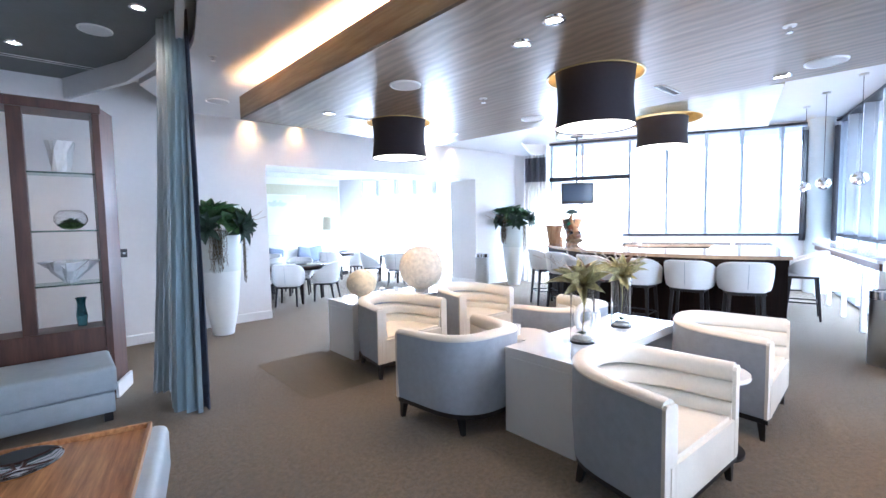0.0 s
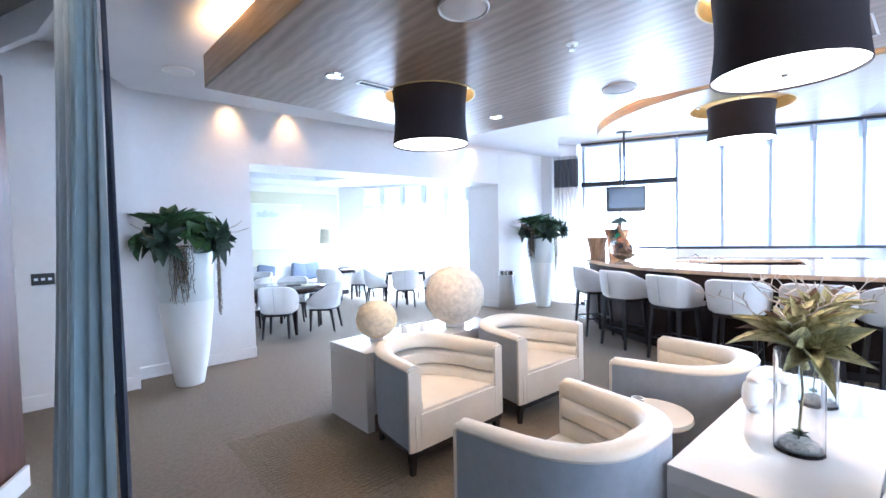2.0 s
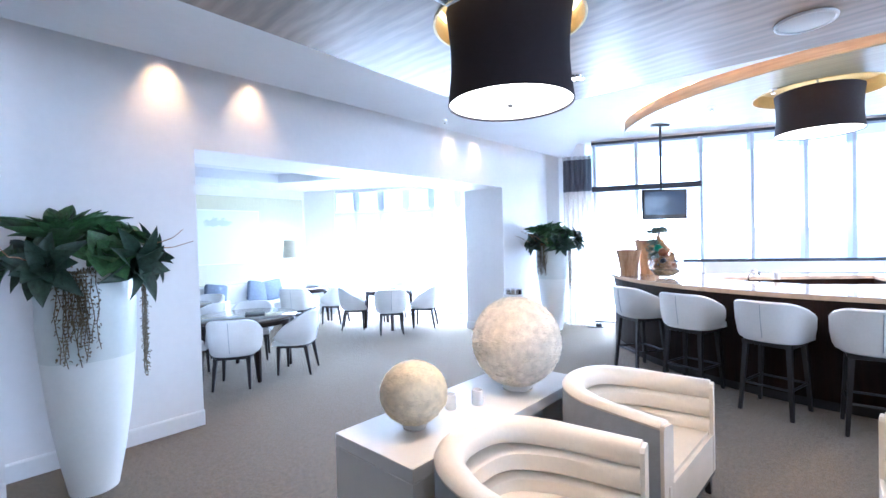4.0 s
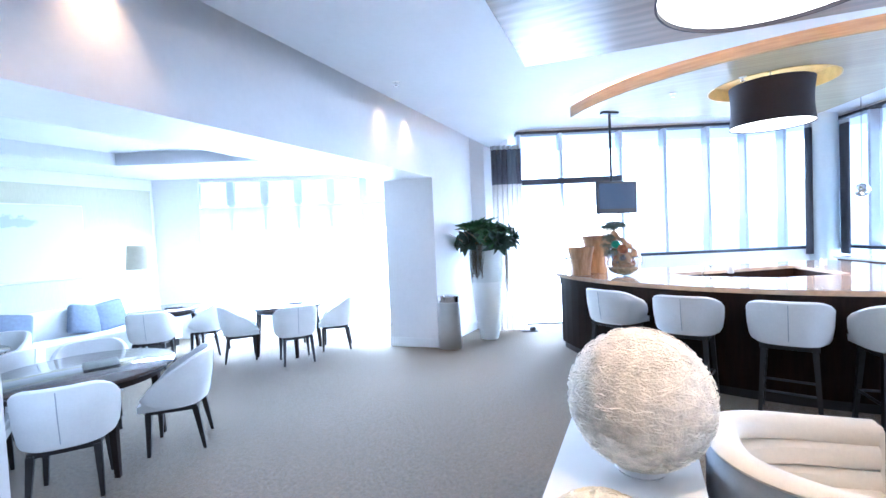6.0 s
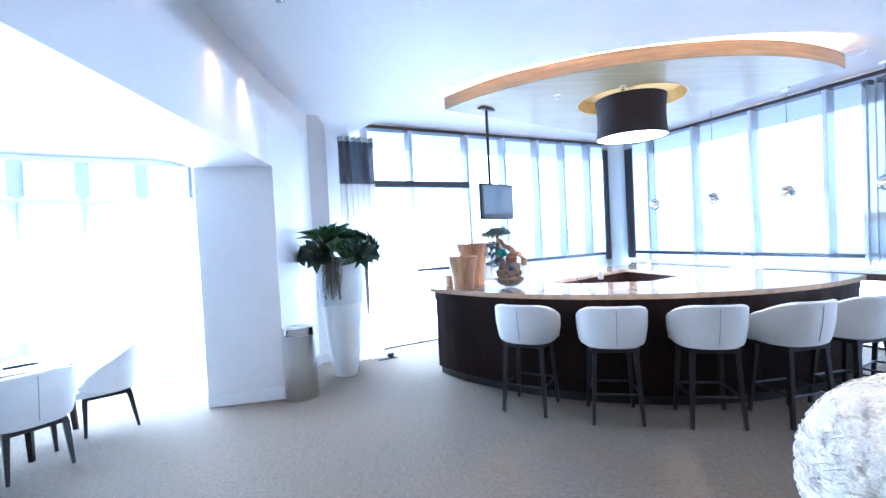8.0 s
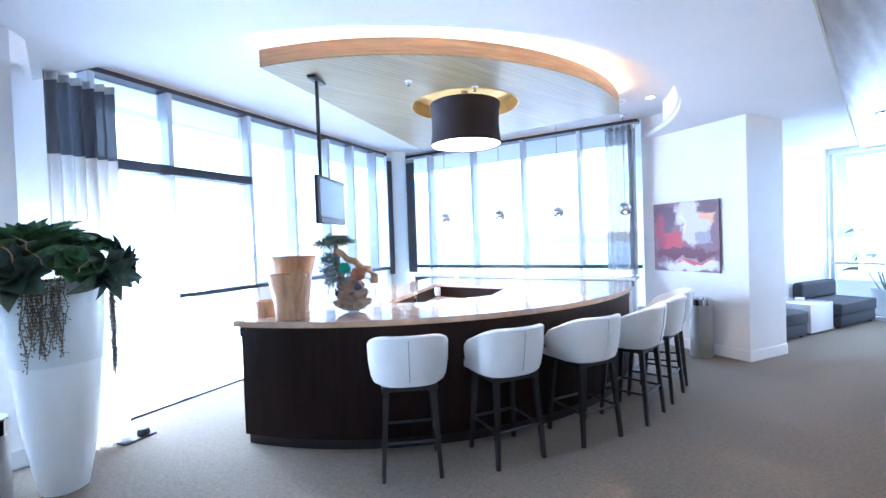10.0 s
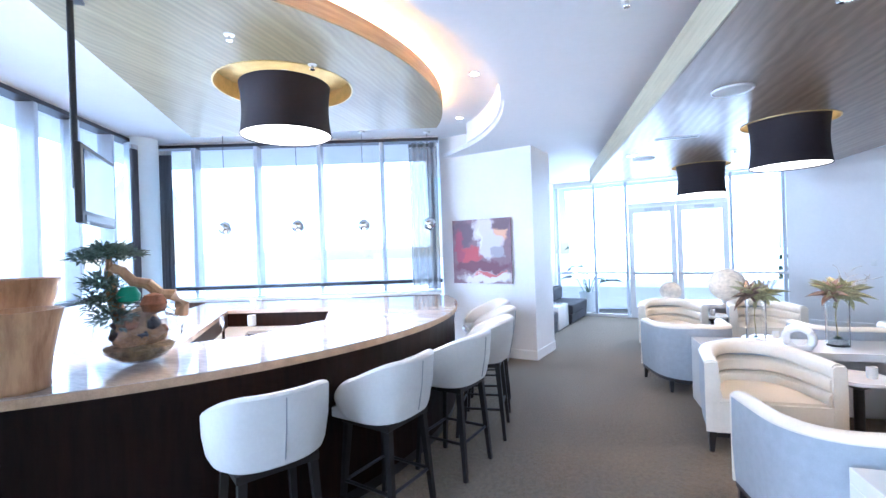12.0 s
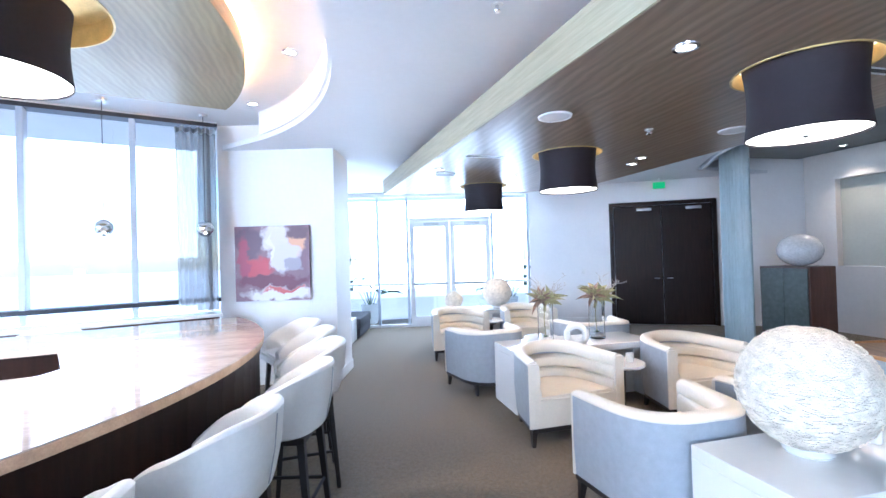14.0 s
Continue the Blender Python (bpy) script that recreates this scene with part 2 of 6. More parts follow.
M_CURT_DK = mat("navy_curtain_lining", (0.085, 0.10, 0.135), 0.8, vary=0.12, scale=60, bump=0.4, bump_scale=120)
M_CURT_LT = mat("taupe_curtain", (0.50, 0.53, 0.54), 0.7, vary=0.08, scale=8, stretch=(1, 1, 0.15), sheen=0.3)
M_SHEER = sheer("white_sheer", (0.74, 0.70, 0.65), 0.28)
M_SHEER_DK = sheer("charcoal_sheer_band", (0.15, 0.15, 0.17), 0.16)
M_SCRIM = sheer("white_roller_blind", (0.9, 0.9, 0.9), 0.45)
M_BLUEBLIND = sheer("blue_roller_blind", (0.62, 0.68, 0.80), 0.4)
M_YELLOWWALL = mat("pale_olive_wallcovering", (0.55, 0.54, 0.38), 0.7, vary=0.05, scale=12, stretch=(14, 14, 1))
M_CUSHION = mat("slate_cushion", (0.16, 0.19, 0.25), 0.8, vary=0.1, scale=20)
M_GREENDOOR = mat("patinated_green_panel", (0.06, 0.072, 0.062), 0.45, vary=0.25, scale=14)
M_PEARL = mat("mother_of_pearl", (0.72, 0.69, 0.68), 0.22, vary=0.12, scale=30, coat=0.4)
M_TERRACE = mat("terrace_paving", (0.62, 0.61, 0.58), 0.8, vary=0.08, scale=3)
# Distance haze is put into these two as pale colour and an even glow.
M_FARLAND = mat("far_land_haze_glow", (0.66, 0.69, 0.71), 0.95, vary=0.16, scale=0.006, emit=(0.86, 0.93, 1.0), power=0.45)
M_FARBLDG = mat("far_building_haze_glow", (0.78, 0.79, 0.81), 0.9, vary=0.06, scale=0.05, emit=(0.86, 0.93, 1.0), power=0.45)
M_TOY = mat("bright_glazed_green", (0.02, 0.30, 0.16), 0.3, vary=0.1, scale=20)

# ---- mesh helpers ----


def thing(name, label, category, group="", kind="", m=None):
    ob = new(name)
    ob.empty_display_size = 0.1
    tagged(ob, label, category, group, kind)
    if m is not None:
        ob.matrix_basis = m
    return ob


def link(name, bm, material, smooth=False):
    me = bpy.data.meshes.new(name)
    bmesh.ops.recalc_face_normals(bm, faces=bm.faces)
    bm.to_mesh(me)
    bm.free()
    for mt in (material if isinstance(material, (list, tuple)) else [material]):
        me.materials.append(mt)
    if smooth:
        me.shade_smooth()
        me.set_sharp_from_angle(angle=radians(40))
    return new(name, me)


def part(name, bm, material, parent, label="", smooth=True):
    ob = link(name, bm, material, smooth)
    ob.parent = parent
    if label:
        ob["label"] = label
    return ob


def solo(name, bm, material, label, category, group="", kind="", smooth=True, m=None):
    ob = link(name, bm, material, smooth)
    tagged(ob, label, category, group, kind)
    if m is not None:
        ob.matrix_basis = m
    return ob


def bm_box(x0, x1, y0, y1, z0, z1, bevel=0.0, seg=2, bm=None):
    bm = bm or bmesh.new()
    r = bmesh.ops.create_cube(bm, size=1.0)
    for v in r["verts"]:
        v.co = Vector(((x0 + x1) / 2 + v.co.x * (x1 - x0), (y0 + y1) / 2 + v.co.y * (y1 - y0), (z0 + z1) / 2 + v.co.z * (z1 - z0)))
    if bevel:
        edges = {e for v in r["verts"] for e in v.link_edges}
        bmesh.ops.bevel(bm, geom=list(edges), offset=bevel, segments=seg, affect="EDGES", profile=0.5)
    return bm


def bm_prism(poly, z0, z1, bm=None, bevel=0.0):
    bm = bm or bmesh.new()
    lo = [bm.verts.new((x, y, z0)) for x, y in poly]
    hi = [bm.verts.new((x, y, z1)) for x, y in poly]
    n = len(poly)
    bm.faces.new(lo[::-1])
    top = bm.faces.new(hi)
    for i in range(n):
        bm.faces.new((lo[i], lo[(i + 1) % n], hi[(i + 1) % n], hi[i]))
    if bevel:
        bmesh.ops.bevel(bm, geom=list(top.edges), offset=bevel, segments=2, affect="EDGES")
    return bm


def bm_ring(outer, inner, z0, z1):
    """A flat plate between two outlines of the same number of points."""
    bm = bmesh.new()
    n = len(outer)
    rows = [[bm.verts.new((x, y, z)) for x, y in o] for o, z in ((outer, z0), (outer, z1), (inner, z1), (inner, z0))]
    for a in range(4):
        for i in range(n):
            bm.faces.new((rows[a][i], rows[a][(i + 1) % n], rows[(a + 1) % 4][(i + 1) % n], rows[(a + 1) % 4][i]))
    return bm


def bm_lathe(profile, seg=28, bm=None, at=(0, 0, 0), cap=True, squash=1.0):
    bm = bm or bmesh.new()
    rows = []
    for r, z in profile:
        rows.append([bm.verts.new((at[0] + r * math.cos(2 * math.pi * k / seg), at[1] + squash * r * math.sin(2 * math.pi * k / seg), at[2] + z)) for k in range(seg)])
    for a, b in zip(rows, rows[1:]):
        for k in range(seg):
            bm.faces.new((a[k], a[(k + 1) % seg], b[(k + 1) % seg], b[k]))
    if cap:
        bm.faces.new(rows[0][::-1])
        bm.faces.new(rows[-1])
    return bm


def bm_tube(points, radius, seg=6, bm=None, closed=False, taper=1.0):
    bm = bm or bmesh.new()
    pts = [Vector(p) for p in points]
    rows, n = [], len(pts)
    for i, p in enumerate(pts):
        a, b = (pts[(i - 1) % n], pts[(i + 1) % n]) if closed else (pts[max(i - 1, 0)], pts[min(i + 1, n - 1)])
        d = (b - a).normalized()
        up = Vector((0, 0, 1)) if abs(d.z) < 0.9 else Vector((1, 0, 0))
        u = d.cross(up).normalized()
        w = d.cross(u)
        r = radius * (1 + (taper - 1) * i / max(n - 1, 1))
        rows.append([bm.verts.new(p + u * (r * math.cos(2 * math.pi * k / seg)) + w * (r * math.sin(2 * math.pi * k / seg))) for k in range(seg)])
    pairs = list(zip(rows, rows[1:])) + ([(rows[-1], rows[0])] if closed else [])
    for a, b in pairs:
        for k in range(seg):
            bm.faces.new((a[k], a[(k + 1) % seg], b[(k + 1) % seg], b[k]))
    if not closed:
        bm.faces.new(rows[0][::-1])
        bm.faces.new(rows[-1])
    return bm


def bm_leg(x, y, z0, z1, w0, w1, dx=0.0, dy=0.0, bm=None):
    """A square leg that tapers from w1 at the top to w0 at a foot set off by dx, dy."""
    bm = bm or bmesh.new()
    lo = [bm.verts.new((x + dx + a * w0 / 2, y + dy + b * w0 / 2, z0)) for a, b in ((-1, -1), (1, -1), (1, 1), (-1, 1))]
    hi = [bm.verts.new((x + a * w1 / 2, y + b * w1 / 2, z1)) for a, b in ((-1, -1), (1, -1), (1, 1), (-1, 1))]
    bm.faces.new(lo[::-1])
    bm.faces.new(hi)
    for i in range(4):
        bm.faces.new((lo[i], lo[(i + 1) % 4], hi[(i + 1) % 4], hi[i]))
    return bm


def horseshoe(half, front, back, flat, n=22):
    """Outline of a tub: from the front of one arm round the back to the other; it opens to -y."""
    pts = [(-half, front), (-half, (front + flat) / 2), (-half, flat)]
    for k in range(1, n):
        a = math.pi - math.pi * k / n
        c, s = math.cos(a), math.sin(a)
        pts.append((half * math.copysign(abs(c) ** 0.75, c), flat + (back - flat) * abs(s) ** 0.75))
    return pts + [(half, flat), (half, (front + flat) / 2), (half, front)]


def bm_sweep(path, profile, bm=None):
    """Sweeps a closed outline of (outward offset, z) along a path in plan; profile may be a function of the fraction of the way."""
    bm = bm or bmesh.new()
    n, rows = len(path), []
    for i, (x, y) in enumerate(path):
        a, b = path[max(i - 1, 0)], path[min(i + 1, n - 1)]
        dx, dy = b[0] - a[0], b[1] - a[1]
        l = math.hypot(dx, dy)
        nx, ny = -dy / l, dx / l
        pr = profile(i / (n - 1)) if callable(profile) else profile
        rows.append([bm.verts.new((x + nx * o, y + ny * o, z)) for o, z in pr])
    for a, b in zip(rows, rows[1:]):
        m = len(a)
        for k in range(m):
            bm.faces.new((a[k], a[(k + 1) % m], b[(k + 1) % m], b[k]))
    bm.faces.new(rows[0][::-1])
    bm.faces.new(rows[-1])
    return bm


def wall_box(name, p, q, t, z0, z1, material=None, label="plain white painted wall", parent=None):
    """An upright slab whose face runs from p to q; its thickness lies to the left of that way."""
    dx, dy = q[0] - p[0], q[1] - p[1]
    l = math.hypot(dx, dy)
    nx, ny = -dy / l * t, dx / l * t
    bm = bm_prism([p, q, (q[0] + nx, q[1] + ny), (p[0] + nx, p[1] + ny)], z0, z1)
    if parent:
        return part(name, bm, material or M_WALL, parent, smooth=False)
    return solo(name, bm, material or M_WALL, label, "wall", kind="structure", smooth=False)


def arc(c, r, a0, a1, n):
    return [(c[0] + r * math.cos(radians(a0 + (a1 - a0) * k / n)), c[1] + r * math.sin(radians(a0 + (a1 - a0) * k / n))) for k in range(n + 1)]


def circle3(a, b, c):
    ax, ay, bx, by, cx, cy = *a, *b, *c
    d = 2 * (ax * (by - cy) + bx * (cy - ay) + cx * (ay - by))
    ux = ((ax * ax + ay * ay) * (by - cy) + (bx * bx + by * by) * (cy - ay) + (cx * cx + cy * cy) * (ay - by)) / d
    uy = ((ax * ax + ay * ay) * (cx - bx) + (bx * bx + by * by) * (ax - cx) + (cx * cx + cy * cy) * (bx - ax)) / d
    return (ux, uy), math.hypot(ax - ux, ay - uy)


def arc3(a, b, c, n):
    """Points of the arc from a by b to c."""
    o, r = circle3(a, b, c)
    ang = [math.atan2(p[1] - o[1], p[0] - o[0]) for p in (a, b, c)]
    while ang[1] < ang[0]:
        ang[1] += 2 * math.pi
    while ang[2] < ang[1]:
        ang[2] += 2 * math.pi
    return [(o[0] + r * math.cos(ang[0] + (ang[2] - ang[0]) * k / n), o[1] + r * math.sin(ang[0] + (ang[2] - ang[0]) * k / n)) for k in range(n + 1)]


def along(p, q, d, off=0.0):
    """The point d metres from p towards q, set off to the left."""
    dx, dy = q[0] - p[0], q[1] - p[1]
    l = math.hypot(dx, dy)
    return (p[0] + dx / l * d - dy / l * off, p[1] + dy / l * d + dx / l * off)


def flowing(pts, n=6):
    """A smooth line through the given plan points."""
    out = []
    ext = [(2 * pts[0][0] - pts[1][0], 2 * pts[0][1] - pts[1][1])] + list(pts) + [(2 * pts[-1][0] - pts[-2][0], 2 * pts[-1][1] - pts[-2][1])]
    for i in range(1, len(ext) - 2):
        for k in range(n):
            u = k / n
            out.append(tuple(0.5 * (2 * ext[i][j] + (ext[i + 1][j] - ext[i - 1][j]) * u + (2 * ext[i - 1][j] - 5 * ext[i][j] + 4 * ext[i + 1][j] - ext[i + 2][j]) * u * u + (3 * ext[i][j] - ext[i - 1][j] - 3 * ext[i + 1][j] + ext[i + 2][j]) * u ** 3) for j in range(2)))
    return out + [tuple(pts[-1])]


def dist(p, q):
    return math.hypot(p[0] - q[0], p[1] - q[1])


def heading(p, q):
    return math.degrees(math.atan2(q[1] - p[1], q[0] - p[0]))


def bm_plate(outer, holes, z0, z1):
    """A flat plate with holes through it."""
    bm = bmesh.new()
    loops = [outer] + holes
    for z in (z0, z1):
        edges = []
        for lp in loops:
            vs = [bm.verts.new((x, y, z)) for x, y in lp]
            edges += [bm.edges.new((vs[i], vs[(i + 1) % len(vs)])) for i in range(len(vs))]
        bmesh.ops.triangle_fill(bm, edges=edges, use_beauty=True)
    bm.verts.ensure_lookup_table()
    n = sum(len(lp) for lp in loops)
    o = 0
    for lp in loops:
        k = len(lp)
        for i in range(k):
            a, b = o + i, o + (i + 1) % k
            bm.faces.new((bm.verts[a], bm.verts[b], bm.verts[n + b], bm.verts[n + a]))
        o += k
    return bm


# ---- large structure ----
DRUMS = [(3.08, 3.56), (3.36, 1.20), (3.55, -1.10)]
BAR_DRUM = (7.88, 2.54)
CEIL, UPPER, SLAB, HEAD, SILL = 3.16, 3.5, 2.76, 3.42, 1.15
EAST0, CORNER, SOUTH1 = (9.62, 6.02), (12.05, 0.62), (7.42, -0.82)
solo("floor", bm_prism([(-4, -6), (6.7, -6), (12.4, -1), (12.4, 2), (8.6, 12.6), (-4, 12.6)], -0.12, 0.0), M_CARPET, "grey-brown cut-pile carpet over the whole floor", "floor", kind="structure", smooth=False)

# walls
wall_box("wall_north_west", (2.65, 6.75), (1.31, 6.75), -0.4, 0, 3.5)
wall_box("wall_north_corner", (1.31, 6.40), (-3.5, 6.40), -0.75, 0, 3.5)
solo("wall_north_header", bm_prism([(2.65, 6.75), (7.62, 6.77), (7.53, 7.56), (2.65, 7.52)], 2.57, 3.5), M_WALL, "white wall above the wide opening to the dining room", "wall", kind="structure", smooth=False)
solo("wall_north_jamb", bm_box(2.2, 2.65, 7.152, 7.52, 0, 3.5), M_WALL, "white side of the wide opening", "wall", kind="structure", smooth=False)
solo("wall_north_pier", bm_prism([(7.62, 6.77), (8.98, 6.66), (9.03, 6.42), (9.62, 6.15), (9.75, 7.0), (9.1, 8.3), (7.53, 7.56)], 0, 3.5), M_WALL, "white pier beside the wide opening", "wall", kind="structure", smooth=False)
solo("wall_painting", bm_prism([(5.90, -0.47), (7.42, -0.86), (7.50, -1.95), (6.60, -1.86), (5.69, -1.25)], 0, 3.5), M_WALL, "white wall block that carries an abstract painting", "wall", kind="structure", smooth=False)
M_BEIGE = mat("beige_wall_paint", (0.62, 0.58, 0.54), 0.6, vary=0.03, scale=2)
wall_box("wall_west", (-3.4, 6.4), (-3.4, -1.45), -0.2, 0, 3.6, mat("olive_grey_wall_paint", (0.40, 0.40, 0.35), 0.6, vary=0.04, scale=2))
for nm, y0, y1, z0, z1 in (("south", -1.16, -0.60, 0, 3.39), ("north", 1.70, 6.39, 0, 3.39), ("sill", -0.598, 1.698, 0, 1.24), ("head", -0.598, 1.698, 2.87, 3.39)):
    solo("wall_west_" + nm, bm_box(-3.398, -3.26, y0, y1, z0, z1), M_BEIGE, "beige painted wall round a shallow niche", "wall", kind="structure", smooth=False)
wall_box("wall_south_west", (-3.4, -1.23), (1.42, -3.96), -0.2, 0, 3.5)


def skirting(name, pts):
    pr = [(0.0, 0.0), (0.018, 0.0), (0.018, 0.125), (0.012, 0.14), (0.0, 0.14)]
    return solo(name, bm_sweep(pts, pr), M_TRIM, "white painted skirting board along the wall", "baseboard", kind="structure", smooth=False)


skirting("baseboard", [(2.65, 7.1), (2.65, 6.75), (1.31, 6.75), (1.31, 6.40), (-3.4, 6.40)])
skirting("baseboard", [(9.03, 6.42), (8.98, 6.66), (7.62, 6.77), (7.53, 7.56)])
skirting("baseboard", [(5.69, -1.25), (5.90, -0.47), (7.42, -0.86)])
skirting("baseboard", [(-3.4, -1.23), (-2.1, -1.966)])
skirting("baseboard", [(-0.02, -3.144), (1.42, -3.96)])

# ceilings
cut = arc3((7.35, 5.15), (5.93, 2.55), (6.76, -0.18), 36)
outer_c = [(9.75, 6.15), (1.3, 6.27)] + flowing([(0.75, 5.2), (0.9, 4.3), (0.9, 3.3), (0.2, 0.4), (-0.9, -1.4)]) + [(-3.4, -1.6), (-3.4, -6), (6.7, -6), (7.3, -0.9)]
solo("ceiling", bm_prism([(9.2, 6.30)] + outer_c[1:] + [(7.35, -0.80)] + cut[::-1], CEIL, CEIL + 0.06), M_CEIL, "white plaster ceiling with a curved cut-out over the bar", "ceiling", kind="structure", smooth=False)
solo("ceiling_fascia", bm_sweep(cut, [(0, CEIL + 0.06), (0.03, CEIL + 0.06), (0.03, UPPER), (0, UPPER)]), M_CEIL, "curved white upstand round the cut-out over the bar", "ceiling", kind="structure")
solo("ceiling_upper", bm_prism([(4.5, 7.5), (-4, 7.5), (-4, -6), (7, -6), (13, -1), (13, 2), (9.8, 7.5)], UPPER, UPPER + 0.1), M_CEIL, "white upper ceiling above the bar and the light slots", "ceiling", kind="structure", smooth=False)
solo("ceiling_west", bm_prism([(0.2, 6.4)] + flowing([(0.7, 5.2), (0.84, 4.3), (0.84, 3.3), (0.14, 0.4), (-0.95, -1.35)]) + [(-3.4, -1.3), (-3.4, 6.4)], 3.40, 3.46), M_DARKCEIL, "dark grey raised ceiling over the side lounge", "ceiling", kind="structure", smooth=False)
solo("ceiling_west_fascia", bm_sweep(([(0.18, 6.4)] + flowing([(0.68, 5.2), (0.82, 4.3), (0.82, 3.3), (0.12, 0.4), (-0.97, -1.35)]))[::-1], [(0, CEIL + 0.001), (0.05, CEIL + 0.001), (0.05, 3.4), (0, 3.4)]), M_CEIL, "white curved edge of the raised ceiling", "ceiling", kind="structure")
slab_poly = [(1.58, 4.47), (1.72, -1.5), (5.03, -2.15), (4.47, 4.58)]
solo("ceiling_panel", bm_plate(slab_poly, [arc(c, 0.385, 0, 350, 35) for c in DRUMS], SLAB, SLAB + 0.02), M_SLAB, "glossy grey-brown timber veneer ceiling panel", "ceiling", kind="structure", smooth=False)
solo("ceiling_panel_edge", bm_ring(slab_poly, [(1.64, 4.41), (1.78, -1.44), (4.96, -2.07), (4.41, 4.51)], SLAB + 0.021, SLAB + 0.25), [M_BAND], "warm walnut edge band of the hanging ceiling panel", "trim", kind="structure", smooth=False)
# Thin facing added on the window side so that edge looks daylit.
solo("ceiling_panel_daylit_face", bm_prism([(4.474, 4.55), (5.034, -2.13), (5.045, -2.13), (4.485, 4.55)], SLAB + 0.003, SLAB + 0.249), M_BAND_DAYLIT, "paler facing that paints window light on the ceiling panel's edge", "trim", kind="structure", smooth=False)
solo("cove_light", bm_box(1.70, 1.76, -1.2, 4.2, SLAB + 0.17, SLAB + 0.20), M_COVE, "warm cove light strip above the ceiling panel", "light", kind="structure", smooth=False)
disc_arc = arc3((8.07, 4.80), (6.62, 2.70), (6.98, 0.66), 36)
disc_poly = disc_arc + [(10.08, 1.52)]
solo("bar_canopy", bm_plate(disc_poly, [arc(BAR_DRUM, 0.625, 0, 350, 35)], 3.25, 3.262), M_DISC, "pale veneered canopy hanging above the bar", "ceiling", kind="structure", smooth=False)
cc = (8.2, 2.5)
inn = [(x + (cc[0] - x) / dist((x, y), cc) * 0.05, y + (cc[1] - y) / dist((x, y), cc) * 0.05) for x, y in disc_poly]
solo("bar_canopy_edge", bm_ring(disc_poly, inn, 3.263, 3.40), M_BAND, "curved warm walnut edge band of the bar canopy", "trim", kind="structure")
strip = [(x + (cc[0] - x) * 0.06, y + (cc[1] - y) * 0.06) for x, y in disc_arc]
solo("cove_light", bm_sweep(strip, [(0, 3.41), (0.03, 3.41), (0.03, 3.44), (0, 3.44)]), M_COVE, "warm cove light strip above the bar canopy", "light", kind="structure")


# ---- windows ----


def glazing(name, p, q, edges, head, rails, label, z0=0.0, thick=0.09):
    """A framed window wall from p to q with mullions at the given distances; rails: (from, to, z, height, dark)."""
    w = thing(name, label, "window", kind="structure", m=pose(p[0], p[1], 0, 0, 0, heading(p, q)))
    l = dist(p, q)
    for d in edges:
        part("mullion", bm_box(d - 0.03, d + 0.03, -thick, 0.0, z0, head, 0.004, 1), M_ALU, w, smooth=False)
    for a, b, z, h, dark in rails:
        part("rail", bm_box(a, b, -thick - 0.004, 0.006, z, z + h), M_METALDK if dark else M_TRIM, w, smooth=False)
    for a, b in zip(edges, edges[1:]):
        pane = part("pane", bm_box(a + 0.03, b - 0.03, -0.055, -0.045, z0 + 0.02, head), M_PANE, w, smooth=False)
        pane.visible_shadow = False
    return w


EL = dist(EAST0, CORNER)
SL = dist(CORNER, SOUTH1)
glazing("window_east", EAST0[:], CORNER, [0.05, 0.80, 1.87, 2.66, 3.44, 4.10, 4.80, 5.45, EL - 0.1], HEAD,
        [(0, EL, HEAD, 0.05, True), (0, 1.87, 2.52, 0.10, True), (0.80, 1.87, SILL, 0.05, True), (1.87, EL, SILL, 0.05, True), (0, EL, 0, 0.03, True)],
        "tall window wall of pale grey frames behind the bar", thick=0.19)
solo("wall_sill_east", bm_box(1.90, EL, -0.21, -0.196, 0.03, SILL - 0.002), M_TRIM, "white low wall under the window", "wall", kind="structure", smooth=False, m=pose(*EAST0, 0, 0, 0, heading(EAST0, CORNER)))
# Two white sheets added to imitate the glare that washes out the door.
solo("roller_blind", bm_box(0.03, 0.81, -0.208, -0.204, 0.03, 2.5), M_SCRIM, "white translucent sheet over the glazed door, added as window glare", "blind", smooth=False, m=pose(*EAST0, 0, 0, 0, heading(EAST0, CORNER)))
solo("roller_blind", bm_box(0.815, 1.895, -0.208, -0.204, 0.03, SILL - 0.01), M_SCRIM, "white translucent sheet over the glazed door, added as window glare", "blind", smooth=False, m=pose(*EAST0, 0, 0, 0, heading(EAST0, CORNER)))
glazing("window_south", CORNER, SOUTH1, [0.15, 0.93, 1.92, 2.93, 3.93, SL - 0.12], HEAD,
        [(0, SL, HEAD, 0.05, True), (0, SL, SILL, 0.05, True), (0, SL, 0, 0.03, True)], "wide window wall of pale grey frames with a city view", thick=0.19)
for p, q, nm in ((EAST0, CORNER, "east"), (CORNER, SOUTH1, "south")):
    solo("wall_head_" + nm, bm_box(0, dist(p, q), -0.16, 0.0, HEAD + 0.051, UPPER), M_WALL, "white strip of wall over the window", "wall", kind="structure", smooth=False, m=pose(*p, 0, 0, 0, heading(p, q)))
solo("column", bm_lathe([(0.22, 0), (0.22, UPPER)], 32, at=(11.62, 0.98, 0)), mat("pale_blue_grey_column", (0.72, 0.80, 0.83), 0.4, vary=0.02, scale=3), "round pale grey column in the window corner", "column", kind="structure")

